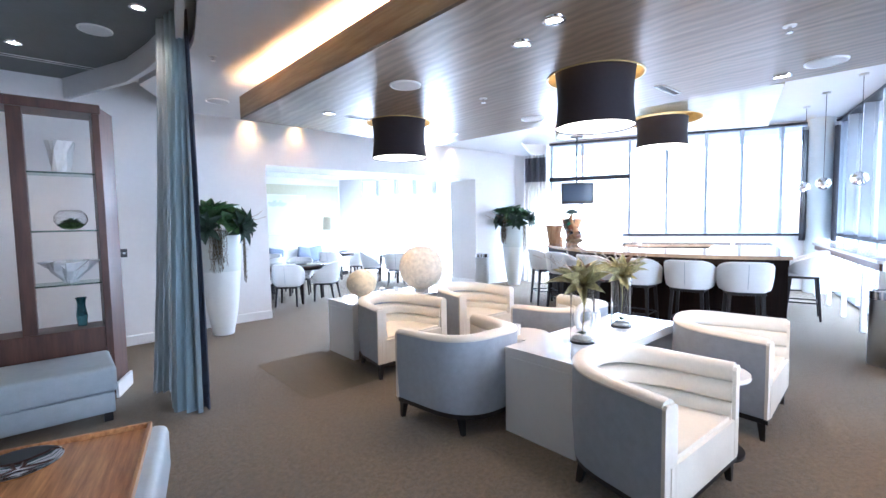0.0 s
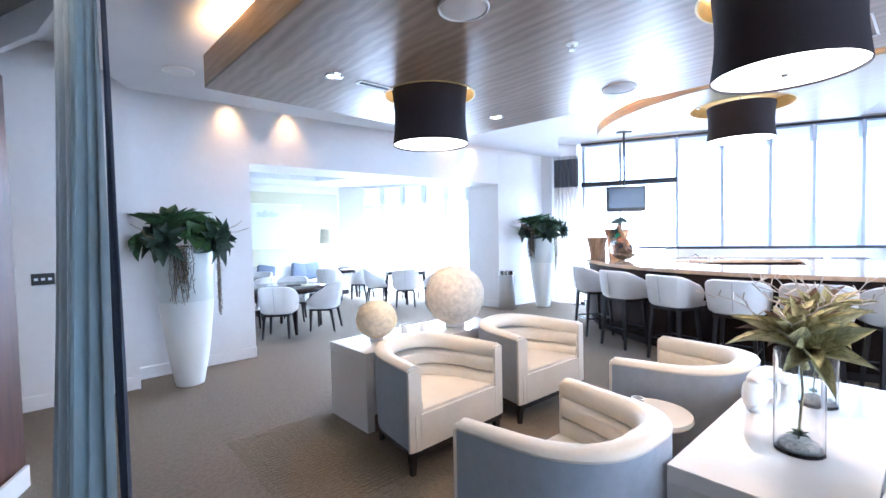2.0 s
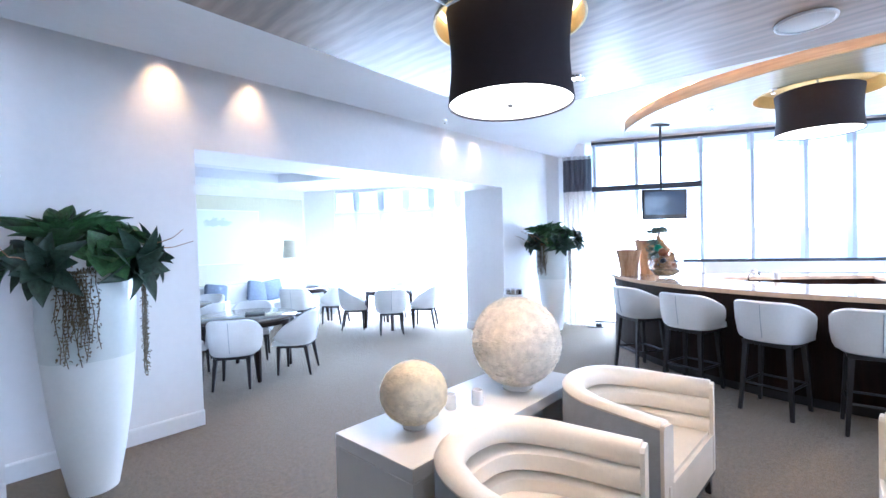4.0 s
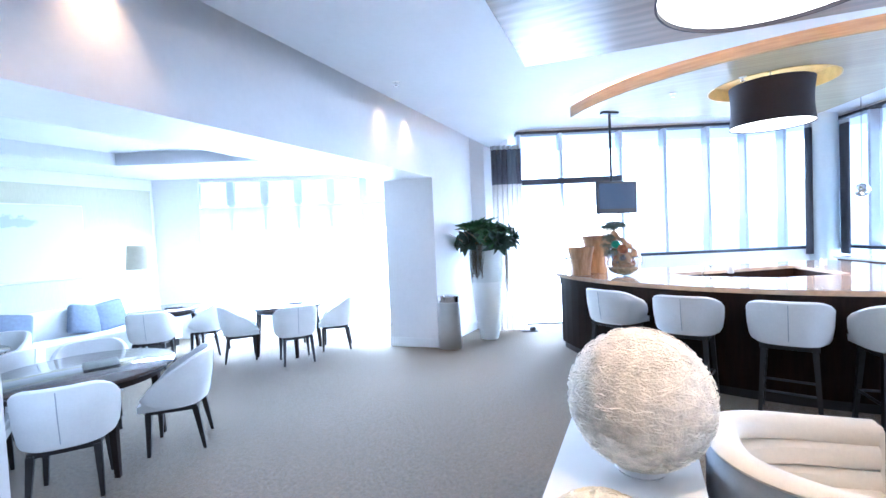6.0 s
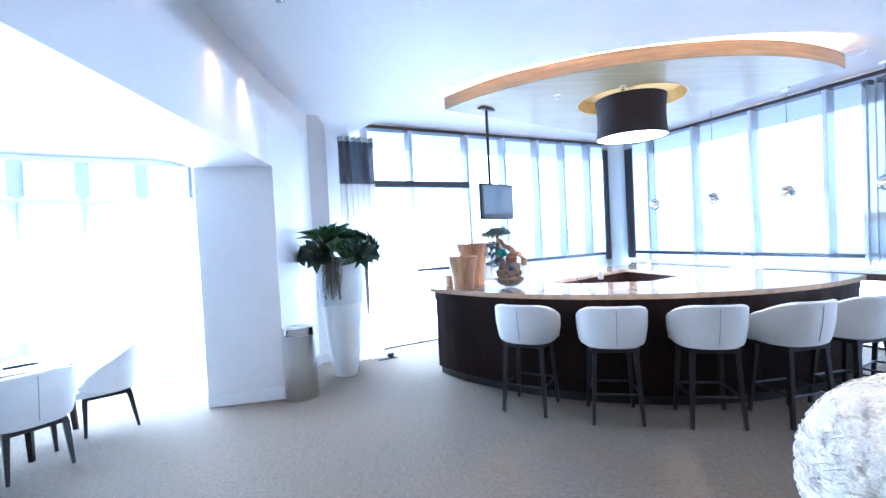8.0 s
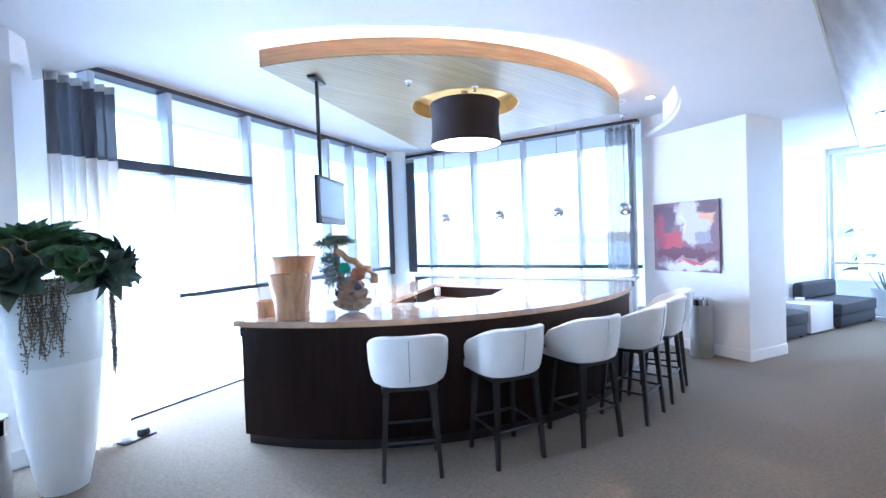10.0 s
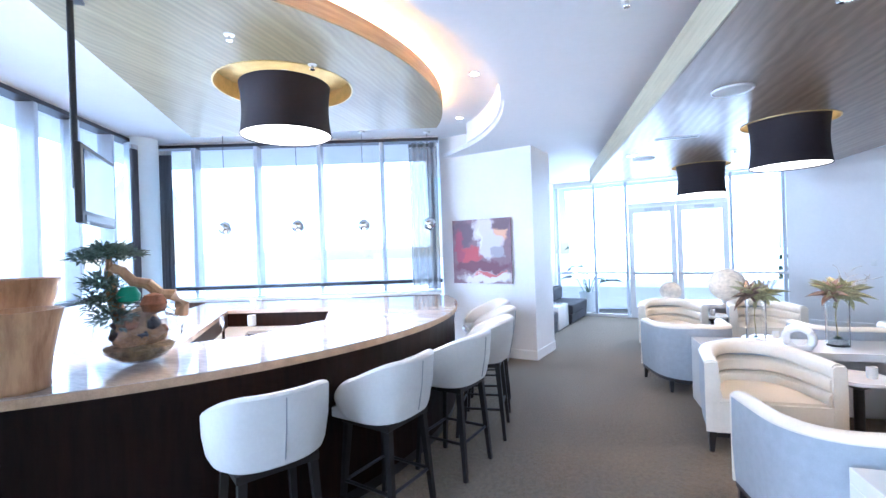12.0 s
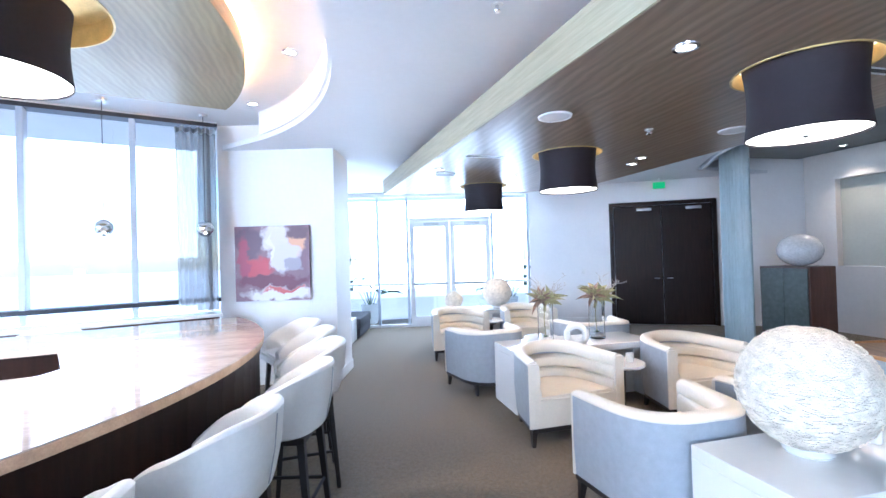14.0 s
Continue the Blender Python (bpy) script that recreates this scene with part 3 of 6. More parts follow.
# dining room shell
DIN0, DIN1 = (6.95, 12.0), (9.16, 8.25)
DL = dist(DIN0, DIN1)
glazing("window_dining", DIN0, DIN1, [0.05 + k * (DL - 0.1) / 7 for k in range(8)], 2.85, [(0, DL, 2.365, 0.025, False), (0, DL, 2.85, 0.06, False), (0, DL, 0, 0.03, False)], "tall dining room window wall with pale blinds")
for k in range(7):
    a = 0.05 + k * (DL - 0.1) / 7
    solo("roller_blind", bm_box(a + 0.004, a + (DL - 0.1) / 7 - 0.004, -0.112, -0.108, 0.03, 2.36), M_SCRIM, "white translucent roller blind drawn down", "blind", "dining blinds", smooth=False, m=pose(*DIN0, 0, 0, 0, heading(DIN0, DIN1)))
for k in range(1, 8):
    d = 0.05 + k * (DL - 0.1) / 7
    solo("window_post", bm_box(d - 0.07, d + 0.07, -0.10, -0.02, 2.42, 2.84), M_ALU, "blue-grey post between the high dining windows", "window", "dining window posts", "structure", False, pose(*DIN0, 0, 0, 0, heading(DIN0, DIN1)))
solo("wall_dining_return", bm_box(-0.1, 0.72, -0.12, -0.022, 0, 3.1), M_WALL, "white wall beside the dining window", "wall", kind="structure", smooth=False, m=pose(*DIN0, 0, 0, 0, heading(DIN0, DIN1)))
wall_box("wall_dining_back", (6.95, 12.0), (-1.0, 12.0), -0.2, 0, 3.2)
solo("wall_dining_niche", bm_box(1.5, 6.75, 11.98, 11.996, 0.0, 2.72), M_YELLOWWALL, "pale olive striped wallcovering in the dining room", "wall", kind="structure", smooth=False)
wall_box("wall_dining_west", (-0.6, 12.0), (-0.6, 7.15), -0.2, 0, 3.2)
solo("ceiling_dining", bm_ring([(-0.6, 7.52), (9.3, 7.52), (9.3, 8.3), (7.2, 12.0), (-0.6, 12.0)], [(1.6, 8.6), (6.2, 8.6), (6.6, 8.9), (5.6, 10.9), (1.6, 10.9)], 2.92, 3.1), M_CEIL, "white dining room ceiling with a raised tray", "ceiling", kind="structure", smooth=False)
solo("ceiling_dining_tray", bm_box(1.0, 7.0, 8.2, 11.3, 3.1, 3.15), M_CEIL, "white raised middle of the dining room ceiling", "ceiling", kind="structure", smooth=False)

# terrace doors
TW0, TW1 = (1.42, -3.96), (5.78, -4.97)
TL = dist(TW0, TW1)
D0, D1 = 0.93, 2.84
glazing("window_terrace", TW0, TW1, [0.04, D0 - 0.04, D1 + 0.04, TL - 0.9, TL - 0.04], 3.05,
             [(0, TL, 3.05, 0.08, False), (0, D0, 0.98, 0.05, False), (D1, TL, 0.98, 0.05, False), (D0, D1, 2.46, 0.09, False), (0, D0, 0.0, 0.06, False), (D1, TL, 0, 0.06, False)],
             "glazed wall beside white framed terrace doors")
for k in range(2):
    a = D0 + 0.005 + k * (D1 - D0) / 2
    b = a + (D1 - D0) / 2 - 0.01
    dr = thing("door_terrace", "white framed glass terrace door, closed", "door", "terrace doors", "structure", pose(*TW0, 0, 0, 0, heading(TW0, TW1)))
    for x0, x1, z0, z1 in ((a, a + 0.11, 0, 2.455), (b - 0.11, b, 0, 2.455), (a + 0.11, b - 0.11, 0, 0.24), (a + 0.11, b - 0.11, 2.33, 2.455), (a + 0.11, b - 0.11, 0.96, 1.03)):
        part("stile" if x1 - x0 < 0.2 else "rail", bm_box(x0, x1, -0.06, -0.01, z0, z1, 0.003, 1), M_TRIM, dr, smooth=False)
    pn = part("pane", bm_box(a + 0.11, b - 0.11, -0.04, -0.03, 0.24, 2.33), M_PANE, dr, smooth=False)
    pn.visible_shadow = False
    part("push_bar", bm_tube([(a + 0.06, 0.05, 1.0), (b - 0.06, 0.05, 1.0)], 0.018), M_STEEL, dr)
    part("closer", bm_box(a + 0.25, a + 0.6, -0.01, 0.06, 2.36, 2.43, 0.006), M_STEEL, dr)
solo("wall_terrace_head", bm_box(0, TL, -0.16, 0.0, 3.13, 3.5), M_WALL, "white strip of wall over the terrace glazing", "wall", kind="structure", smooth=False, m=pose(*TW0, 0, 0, 0, heading(TW0, TW1)))
# side wall of the terrace end, with a window behind the sofas
SE0, SE1 = (5.80, -4.98), (6.62, -1.80)
sl = dist(SE0, SE1)
for nm, a, b, z0, z1 in (("wall_sofa_side", 0, 1.75, 0, 3.5), ("wall_sofa_sill", 1.75, sl, 0, 1.0), ("wall_sofa_head", 1.75, sl, 3.0, 3.5)):
    solo(nm, bm_box(a, b, -0.2, 0, z0, z1), M_WALL, "white wall behind the sofas", "wall", kind="structure", smooth=False, m=pose(*SE0, 0, 0, 0, heading(SE0, SE1)))
solo("roller_blind", bm_box(1.76, sl - 0.01, -0.08, -0.075, 1.08, 2.99), M_BLUEBLIND, "blue-grey roller blind drawn almost down", "blind", smooth=False, m=pose(*SE0, 0, 0, 0, heading(SE0, SE1)))

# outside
solo("ground", bm_prism([(-2500, -2500), (2500, -2500), (2500, 2500), (-2500, 2500)], -45.2, -45.0), M_FARLAND, "blue-grey land far below the windows, haze added as glow", "ground", kind="structure", smooth=False)
solo("terrace", bm_prism([(-1.5, -3.2), (1.4, -4.2), (5.8, -5.2), (9, -5.5), (7, -13), (-4, -11)], -0.3, -0.03), M_TERRACE, "pale terrace paving outside the glass doors", "terrace", kind="structure", smooth=False)
random.seed(4)
for k in range(26):
    a = radians(random.uniform(-70, 75))
    d = random.uniform(320, 1300)
    x, y, w, h = d * math.cos(a), d * math.sin(a), random.uniform(8, 22), random.uniform(10, 40)
    t = thing("far_building", "pale tower block far outside the window, haze added as glow", "building", "far skyline", m=pose(x, y, -45, 0, 0, random.uniform(0, 90)))
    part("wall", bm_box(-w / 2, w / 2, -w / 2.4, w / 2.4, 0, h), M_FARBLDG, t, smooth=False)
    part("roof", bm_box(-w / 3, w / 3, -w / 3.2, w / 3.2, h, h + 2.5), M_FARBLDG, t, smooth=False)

# ---- bar ----
bar_arc = arc3((8.15, 5.08), (6.50, 2.60), (6.95, 0.52), 30)
APEX = (10.0, 1.42)
bar_out = bar_arc + [APEX]


def drawn_in(k):
    """The bar's outline drawn in towards the staff well."""
    return [(8.0 + (x - 8.0) * k, 2.5 + (y - 2.5) * k) for x, y in bar_out]


WELL = [(7.98, 3.68), (7.70, 3.40), (7.50, 2.60), (7.93, 1.80)]
well_out = [along(WELL[k], WELL[k + 1], dist(WELL[k], WELL[k + 1]) * j / 10) for k in range(3) for j in range(10)] + [WELL[3], (9.08, 2.06)]


def well(k):
    """The edge of the staff well, drawn in by the factor k."""
    return [(8.15 + (x - 8.15) * k, 2.45 + (y - 2.45) * k) for x, y in well_out]


hole = well(1.0)
bar = thing("bar_counter", "curved dark wood bar with a polished cream stone top", "bar counter")
part("top", bm_ring(bar_out, hole, 1.03, 1.072), [M_STONE], bar, "polished cream veined stone slab", smooth=False)
part("top_edge", bm_ring(drawn_in(1.003), drawn_in(0.985), 1.022, 1.066), M_STONE_EDGE, bar, "warm brown stone edge", smooth=False)
part("front", bm_ring(drawn_in(0.978), drawn_in(0.95), 0.09, 1.03), M_BARWOOD, bar, "dark brown wooden panelling", smooth=False)
part("plinth", bm_ring(drawn_in(0.965), drawn_in(0.93), 0.0, 0.09), M_BLACK, bar, smooth=False)
part("frieze", bm_ring(drawn_in(0.983), drawn_in(0.9785), 0.93, 1.02), M_BARWOOD, bar, smooth=False)
part("back", bm_ring(well(1.06), well(1.02), 0.0, 1.03), M_BARWOOD, bar, smooth=False)
part("work_top", bm_ring(well(1.019), well(0.55), 0.84, 0.88), mat("pale_grey_worktop", (0.66, 0.66, 0.66), 0.15, vary=0.06, scale=8), bar, "lower stone worktop inside the bar", smooth=False)
part("work_front", bm_ring(well(0.60), well(0.57), 0.0, 0.84), M_BARWOOD, bar, smooth=False)
fc = thing("faucet", "curved chrome bar faucet on the worktop", "faucet", m=pose(8.02, 3.25, 0.88))
part("spout", bm_tube([(0, 0, 0), (0, 0, 0.2), (0.02, -0.02, 0.27), (0.07, -0.06, 0.30), (0.12, -0.1, 0.27), (0.13, -0.11, 0.22)], 0.012, 8), M_CHROME, fc)
part("lever", bm_box(-0.05, 0.0, 0.03, 0.05, 0.05, 0.065, 0.004), M_CHROME, fc)
part("base", bm_lathe([(0.03, 0), (0.03, 0.02), (0.018, 0.03)], 16), M_CHROME, fc)

# ledge along the south window
lg = thing("window_ledge", "white high ledge on slim posts along the window", "ledge", m=pose(*CORNER, 0, 0, 0, heading(CORNER, SOUTH1)))
part("top", bm_box(0.75, SL - 0.02, -0.62, -0.22, 1.0, 1.04, 0.004), M_LACQ, lg, smooth=False)
part("apron", bm_box(0.80, SL - 0.05, -0.59, -0.56, 0.91, 1.0), M_WALNUT, lg, smooth=False)
for d in (0.85, 1.9, 2.95, 4.0, SL - 0.12):
    part("post", bm_box(d - 0.03, d + 0.03, -0.57, -0.51, 0.0, 0.91, 0.004, 1), M_TRIM, lg, smooth=False)


def shell_seat(name, label, group, seat_z, top_z, drop, leg_kind):
    """An upholstered barrel seat: low curved shell, loose cushion, four dark legs; it faces -y."""
    t = thing(name, label, "bar stool" if leg_kind == "stool" else "chair", group)
    path = []
    for k in range(41):
        g = radians(222 - 264 * k / 40)
        c, q = math.cos(g), math.sin(g)
        path.append((0.275 * math.copysign(abs(c) ** 0.82, c), 0.265 * math.copysign(abs(q) ** 0.82, q)))

    def prof(f):
        u = abs(2 * f - 1)
        sweep = max(0.0, (u - 0.22) / 0.78)
        zb = seat_z - 0.065 + 0.065 * max(0.0, (u - 0.55) / 0.45) ** 2.2
        zt = max(top_z - drop * sweep ** 1.7 - 0.012 * u, zb + 0.04)
        lean = 0.04 * (1 - u) * (zt - zb) / (top_z - seat_z + 0.085)
        h = zt - zb
        return [(-0.022, zb), (-0.006, zb + 0.005), (0.008, zb + h * 0.12), (0.018 + lean * 0.6, zb + h * 0.5), (0.018 + lean, zt - 0.016), (0.008 + lean, zt - 0.003), (-0.006 + lean, zt), (-0.022 + lean, zt - 0.004), (-0.030 + lean, zt - 0.018), (-0.032 + lean * 0.6, zb + h * 0.5), (-0.034, zb + 0.006)]

    part("backrest", bm_sweep(path, prof), M_SHELL, t)
    part("seat", bm_prism([(x * 0.93, y * 0.93) for x, y in horseshoe(0.255, -0.235, 0.245, 0.0, 16)], seat_z - 0.08, seat_z, bevel=0.025), M_SHELL, t)
    part("seam", bm_tube([(0, 0.265 + 0.012, seat_z - 0.03), (0, 0.265 + 0.041, (seat_z + top_z - 0.065) / 2), (0, 0.265 + 0.057, top_z - 0.03)], 0.0035, 5), M_GREYFAB, t)
    part("seat_frame", bm_box(-0.2, 0.2, -0.17, 0.2, seat_z - 0.12, seat_z - 0.08, 0.006), M_BLACK, t, smooth=False)
    for sx in (-1, 1):
        for sy in (-1, 1):
            if leg_kind == "stool":
                b = bm_leg(sx * 0.17, 0.015 + sy * 0.16, 0, seat_z - 0.1, 0.028, 0.042, sx * 0.035, sy * 0.05)
            else:
                b = bm_leg(sx * 0.18, 0.015 + sy * 0.17, 0, seat_z - 0.1, 0.024, 0.045, sx * 0.02, sy * 0.06 if sy > 0 else -0.01)
            part("leg", b, M_BLACK, t, smooth=False)
    if leg_kind == "stool":
        for a, b in (((-0.19, -0.17), (0.19, -0.17)), ((-0.19, 0.2), (0.19, 0.2)), ((-0.19, -0.17), (-0.19, 0.2)), ((0.19, -0.17), (0.19, 0.2))):
            part("footrest", bm_tube([(*a, 0.26), (*b, 0.26)], 0.011, 6), M_METALDK if a[1] == b[1] else M_BLACK, t)
    return t


stool = shell_seat("bar_stool", "white upholstered bar stool on black legs at the bar", "stools at the bar", 0.745, 1.045, 0.235, "stool")
STOOLS = [(6.86, 4.20), (6.50, 3.54), (6.27, 2.80), (6.18, 2.12), (6.25, 1.47), (6.40, 0.90)]
oc, rr = circle3((8.15, 5.08), (6.50, 2.60), (6.95, 0.52))
for k, (x, y) in enumerate(STOOLS):
    a = heading(oc, (x, y)) - 90 + (0, 6, -5, 3, -4, 2)[k]
    m = pose(x, y, 0, 0, 0, a)
    if k == 0:
        stool.matrix_basis = m
    else:
        copy_thing(stool, m)
copy_thing(stool, pose(8.60, 0.70, 0, 0, 0, 192))

# ---- lounge ----


def console(name, label, x0, x1, y0, y1, h):
    t = thing(name, label, "console table", "white consoles", m=pose((x0 + x1) / 2, (y0 + y1) / 2, 0))
    w, d = (x1 - x0) / 2, (y1 - y0) / 2
    part("tabletop", bm_box(-w, w, -d, d, h - 0.07, h, 0.004), M_LACQ, t, smooth=False)
    for s in (-1, 1):
        part("end_panel", bm_box(min(s * w, s * (w - 0.07)), max(s * w, s * (w - 0.07)), -d, d, 0, h - 0.0705, 0.003), M_LACQ, t, smooth=False)
    part("inner_panel", bm_box(-w + 0.075, w - 0.075, -0.02, 0.02, 0.0, h - 0.0705), M_LACQ, t, smooth=False)
    return t


console("console_table", "white lacquered waterfall console with two fibre balls", 2.48, 4.16, 3.72, 4.32, 0.65)
console("console_table", "white lacquered waterfall console with glass plant vases", 2.46, 4.15, 0.81, 1.41, 0.65)
console("console_table", "white lacquered waterfall console near the terrace doors", 2.45, 4.14, -2.5, -1.92, 0.65)


def splayed(pts):
    """Widens a tub's outline towards its open front."""
    return [(x * (1.13 - 0.27 * (y + 0.36) / 0.68), y) for x, y in pts]


def tub_chair():
    """A lounge tub: grey outer shell, cream channelled lining, full-width cream front, plinth and four tapered legs; it faces -y."""
    t = thing("tub_chair", "cream leather tub chair with a blue-grey outer shell", "armchair", "lounge tub chairs")
    path = splayed(horseshoe(0.375, -0.36, 0.32, -0.04, 26))
    top = lambda f: 0.725 + 0.035 * (1 - abs(2 * f - 1))
    part("shell", bm_sweep(path, lambda f: [(0.0, 0.165), (0.03, 0.165), (0.045, 0.4), (0.042, top(f) - 0.03), (0.0, top(f) - 0.03)]), M_GREYFAB, t, "blue-grey outer upholstery")
    thin = lambda f: 0.62 + 0.38 * min(1.0, (1 - abs(2 * f - 1)) / 0.3)
    part("rim", bm_sweep(path, lambda f: [(o if o > 0 else o * thin(f), z + top(f) - 0.715) for o, z in ((0.041, 0.68), (0.044, 0.695), (0.034, 0.712), (0.008, 0.722), (-0.03, 0.724), (-0.062, 0.716), (-0.084, 0.698), (-0.092, 0.665), (-0.086, 0.632), (-0.066, 0.612), (-0.002, 0.61))]), M_LEATHER, t)
    for z0, z1, d in ((0.385, 0.505, 0.122), (0.505, 0.625, 0.110)):
        part("channel", bm_sweep(path, lambda f: [(-0.001, z0), (-0.001, z1)] + [(-d * thin(f) * u, z) for u, z in ((0.72, z1 - 0.004), (0.95, z1 - 0.022), (1.0, (z0 + z1) / 2), (0.95, z0 + 0.022), (0.72, z0 + 0.004))]), M_LEATHER, t)
    cap = [(0.043, 0.166), (0.043, 0.695), (0.030, 0.714), (-0.036, 0.714), (-0.054, 0.695), (-0.054, 0.166)]
    for tip, prev in ((path[0], path[1]), (path[-1], path[-2])):
        l = dist(tip, prev)
        ahead = (tip[0] + (tip[0] - prev[0]) / l * 0.02, tip[1] + (tip[1] - prev[1]) / l * 0.02)
        part("arm_front", bm_sweep([ahead, tip] if tip == path[0] else [tip, ahead], cap), M_LEATHER, t, smooth=False)
    part("seat", bm_prism(splayed(horseshoe(0.372, -0.385, 0.28, -0.04, 18)), 0.167, 0.425, bevel=0.022), M_LEATHER, t)
    part("base_frame", bm_prism(splayed(horseshoe(0.395, -0.375, 0.345, -0.04, 18)), 0.125, 0.164), M_BLACK, t, smooth=False)
    for sx in (-1, 1):
        for x, y, dy in ((0.42, -0.335, -0.01), (0.27, 0.2, 0.03)):
            part("leg", bm_leg(sx * x, y, 0, 0.126, 0.03, 0.05, sx * 0.008, dy), M_BLACK, t, smooth=False)
    return t


CHAIRS = [(2.79, 3.34, 1), (3.94, 3.32, -2), (2.45, 1.79, 178), (3.89, 1.79, 181), (4.07, 0.43, 4), (2.55, 0.43, -3), (3.97, -1.50, 180), (2.75, -1.50, 178)]
tub = tub_chair()
for k, (x, y, a) in enumerate(CHAIRS):
    if k == 0:
        tub.matrix_basis = pose(x, y, 0, 0, 0, a)
    else:
        copy_thing(tub, pose(x, y, 0, 0, 0, a))


def drum_table(x, y, h=0.55):
    t = thing("side_table", "small round side table with a white top and black base", "side table", "lounge side tables", m=pose(x, y, 0))
    part("tabletop", bm_lathe([(0.0, h - 0.03), (0.22, h - 0.03), (0.225, h - 0.02), (0.22, h), (0, h)], 36, cap=False), M_LACQ, t)
    part("pedestal", bm_lathe([(0.05, 0.03), (0.035, 0.1), (0.035, h - 0.1), (0.16, h - 0.031)], 20), M_BLACK, t)
    part("foot", bm_lathe([(0.2, 0), (0.2, 0.015), (0.05, 0.03)], 28), M_BLACK, t)
    return t


drum_table(3.17, 1.78)
drum_table(3.29, 0.27)
drum_table(3.36, -1.45)


def cup(x, y, z, r=0.035, h=0.09, name="votive_holder", label="small white ceramic votive holder"):
    return solo(name, bm_lathe([(r * 0.9, 0), (r, h * 0.1), (r, h), (r * 0.85, h), (r * 0.83, h * 0.3)], 20), M_CERAMIC, label, "candle holder", "votive holders", m=pose(x, y, z))


for x, y, z in ((3.10, 1.82, 0.55), (3.2, 0.33, 0.55), (3.12, 4.06, 0.65), (3.28, 3.98, 0.65), (3.38, -1.4, 0.55), (8.0, 2.95, 1.072), (9.0, 1.75, 1.072)):
    cup(x, y, z)


def fibre_ball(x, y, z, r, material, label, seed, squash=1.0):
    """A ball wound with thick fibre, open at the top, on a clear foot."""
    rnd = random.Random(seed)
    t = thing("fibre_ball", label, "decorative ball", "fibre balls", m=pose(x, y, z))
    cz = r * 0.98 * squash + 0.025
    bm = bmesh.new()
    bmesh.ops.create_uvsphere(bm, u_segments=96, v_segments=64, radius=r * 0.98)
    for v in bm.verts:
        q = v.co / r
        v.co *= 1 + 0.010 * noise.noise(q * 2.5) + 0.014 * noise.noise(Vector((q.x * 10, q.y * 10, q.z * 26))) + 0.014 * noise.noise(q * 26)
        v.co.z = v.co.z * squash + cz
    part("core", bm, material, t)
    bm = bmesh.new()
    for k in range(1300):
        h = rnd.uniform(-0.96, 0.97)
        rad = math.sqrt(1 - h * h)
        ph, tilt, l = rnd.uniform(0, 6.28), rnd.gauss(0, 0.3), rnd.uniform(0.06, 0.2)
        pts = []
        for j in range(4):
            a, hh = ph + l * (j / 3 - 0.5) / max(rad, 0.3), h + tilt * l * (j / 3 - 0.5)
            hh = max(-0.98, min(0.98, hh))
            q = math.sqrt(1 - hh * hh)
            w = r * (0.988 + 0.014 * math.sin(math.pi * j / 3) + rnd.uniform(0, 0.006))
            pts.append((q * w * math.cos(a), q * w * math.sin(a), hh * w * squash + cz))
        bm_tube(pts, rnd.uniform(0.0014, 0.0034) * (r / 0.28), 3, bm)
    part("winding", bm, material, t)["kind"] = "stuff"
    part("foot", bm_lathe([(r * 0.33, 0.0), (r * 0.36, 0.012), (r * 0.30, 0.03), (r * 0.34, 0.05)], 24), M_CERAMIC, t)
    return t


fibre_ball(3.69, 3.96, 0.65, 0.30, M_TWINE, "large cream ball of wound fibre on a console", 1)
fibre_ball(2.80, 4.04, 0.65, 0.185, M_TWINE2, "small golden ball of wound fibre, open on top", 2, 0.92)
fibre_ball(2.95, -2.2, 0.65, 0.27, M_TWINE, "large cream ball of wound fibre on a console", 3)
fibre_ball(3.80, -2.2, 0.65, 0.17, M_TWINE, "small cream ball of wound fibre on a console", 4, 0.95)


def bm_leaf(bm, base, direction, up, length, width, curl, thick=0.004, fold=0.15):
    """One pointed leaf, folded along its midrib and curling back."""
    d = Vector(direction).normalized()
    side = d.cross(Vector(up)).normalized()
    nrm = side.cross(d).normalized()
    prev = None
    for i in range(7):
        f = i / 6
        w = width * (math.sin(math.pi * min(1, 0.12 + 0.88 * f) ** 0.8)) * (1 if f < 0.98 else 0.05)
        c = Vector(base) + d * (length * f * (1 - 0.15 * f)) - nrm * (curl * length * f * f)
        row = [bm.verts.new(c - side * (w / 2) + nrm * (w * fold)), bm.verts.new(c - nrm * thick), bm.verts.new(c + side * (w / 2) + nrm * (w * fold))]
        if prev:
            bm.faces.new((prev[0], prev[1], row[1], row[0]))
            bm.faces.new((prev[1], prev[2], row[2], row[1]))
        prev = row


LEAVES = {}


def leaf_mesh(material, curl, fold):
    """One shared unit leaf along x, for each kind of plant."""
    key = (material.name, curl, fold)
    if key not in LEAVES:
        bm = bmesh.new()
        bm_leaf(bm, (0, 0, 0), (1, 0, 0), (0, 0, 1), 1.0, 1.0, curl, 0.01, fold)
        me = bpy.data.meshes.new("leaf")
        bm.to_mesh(me)
        bm.free()
        me.materials.append(material)
        me.shade_smooth()
        LEAVES[key] = me
    return LEAVES[key]


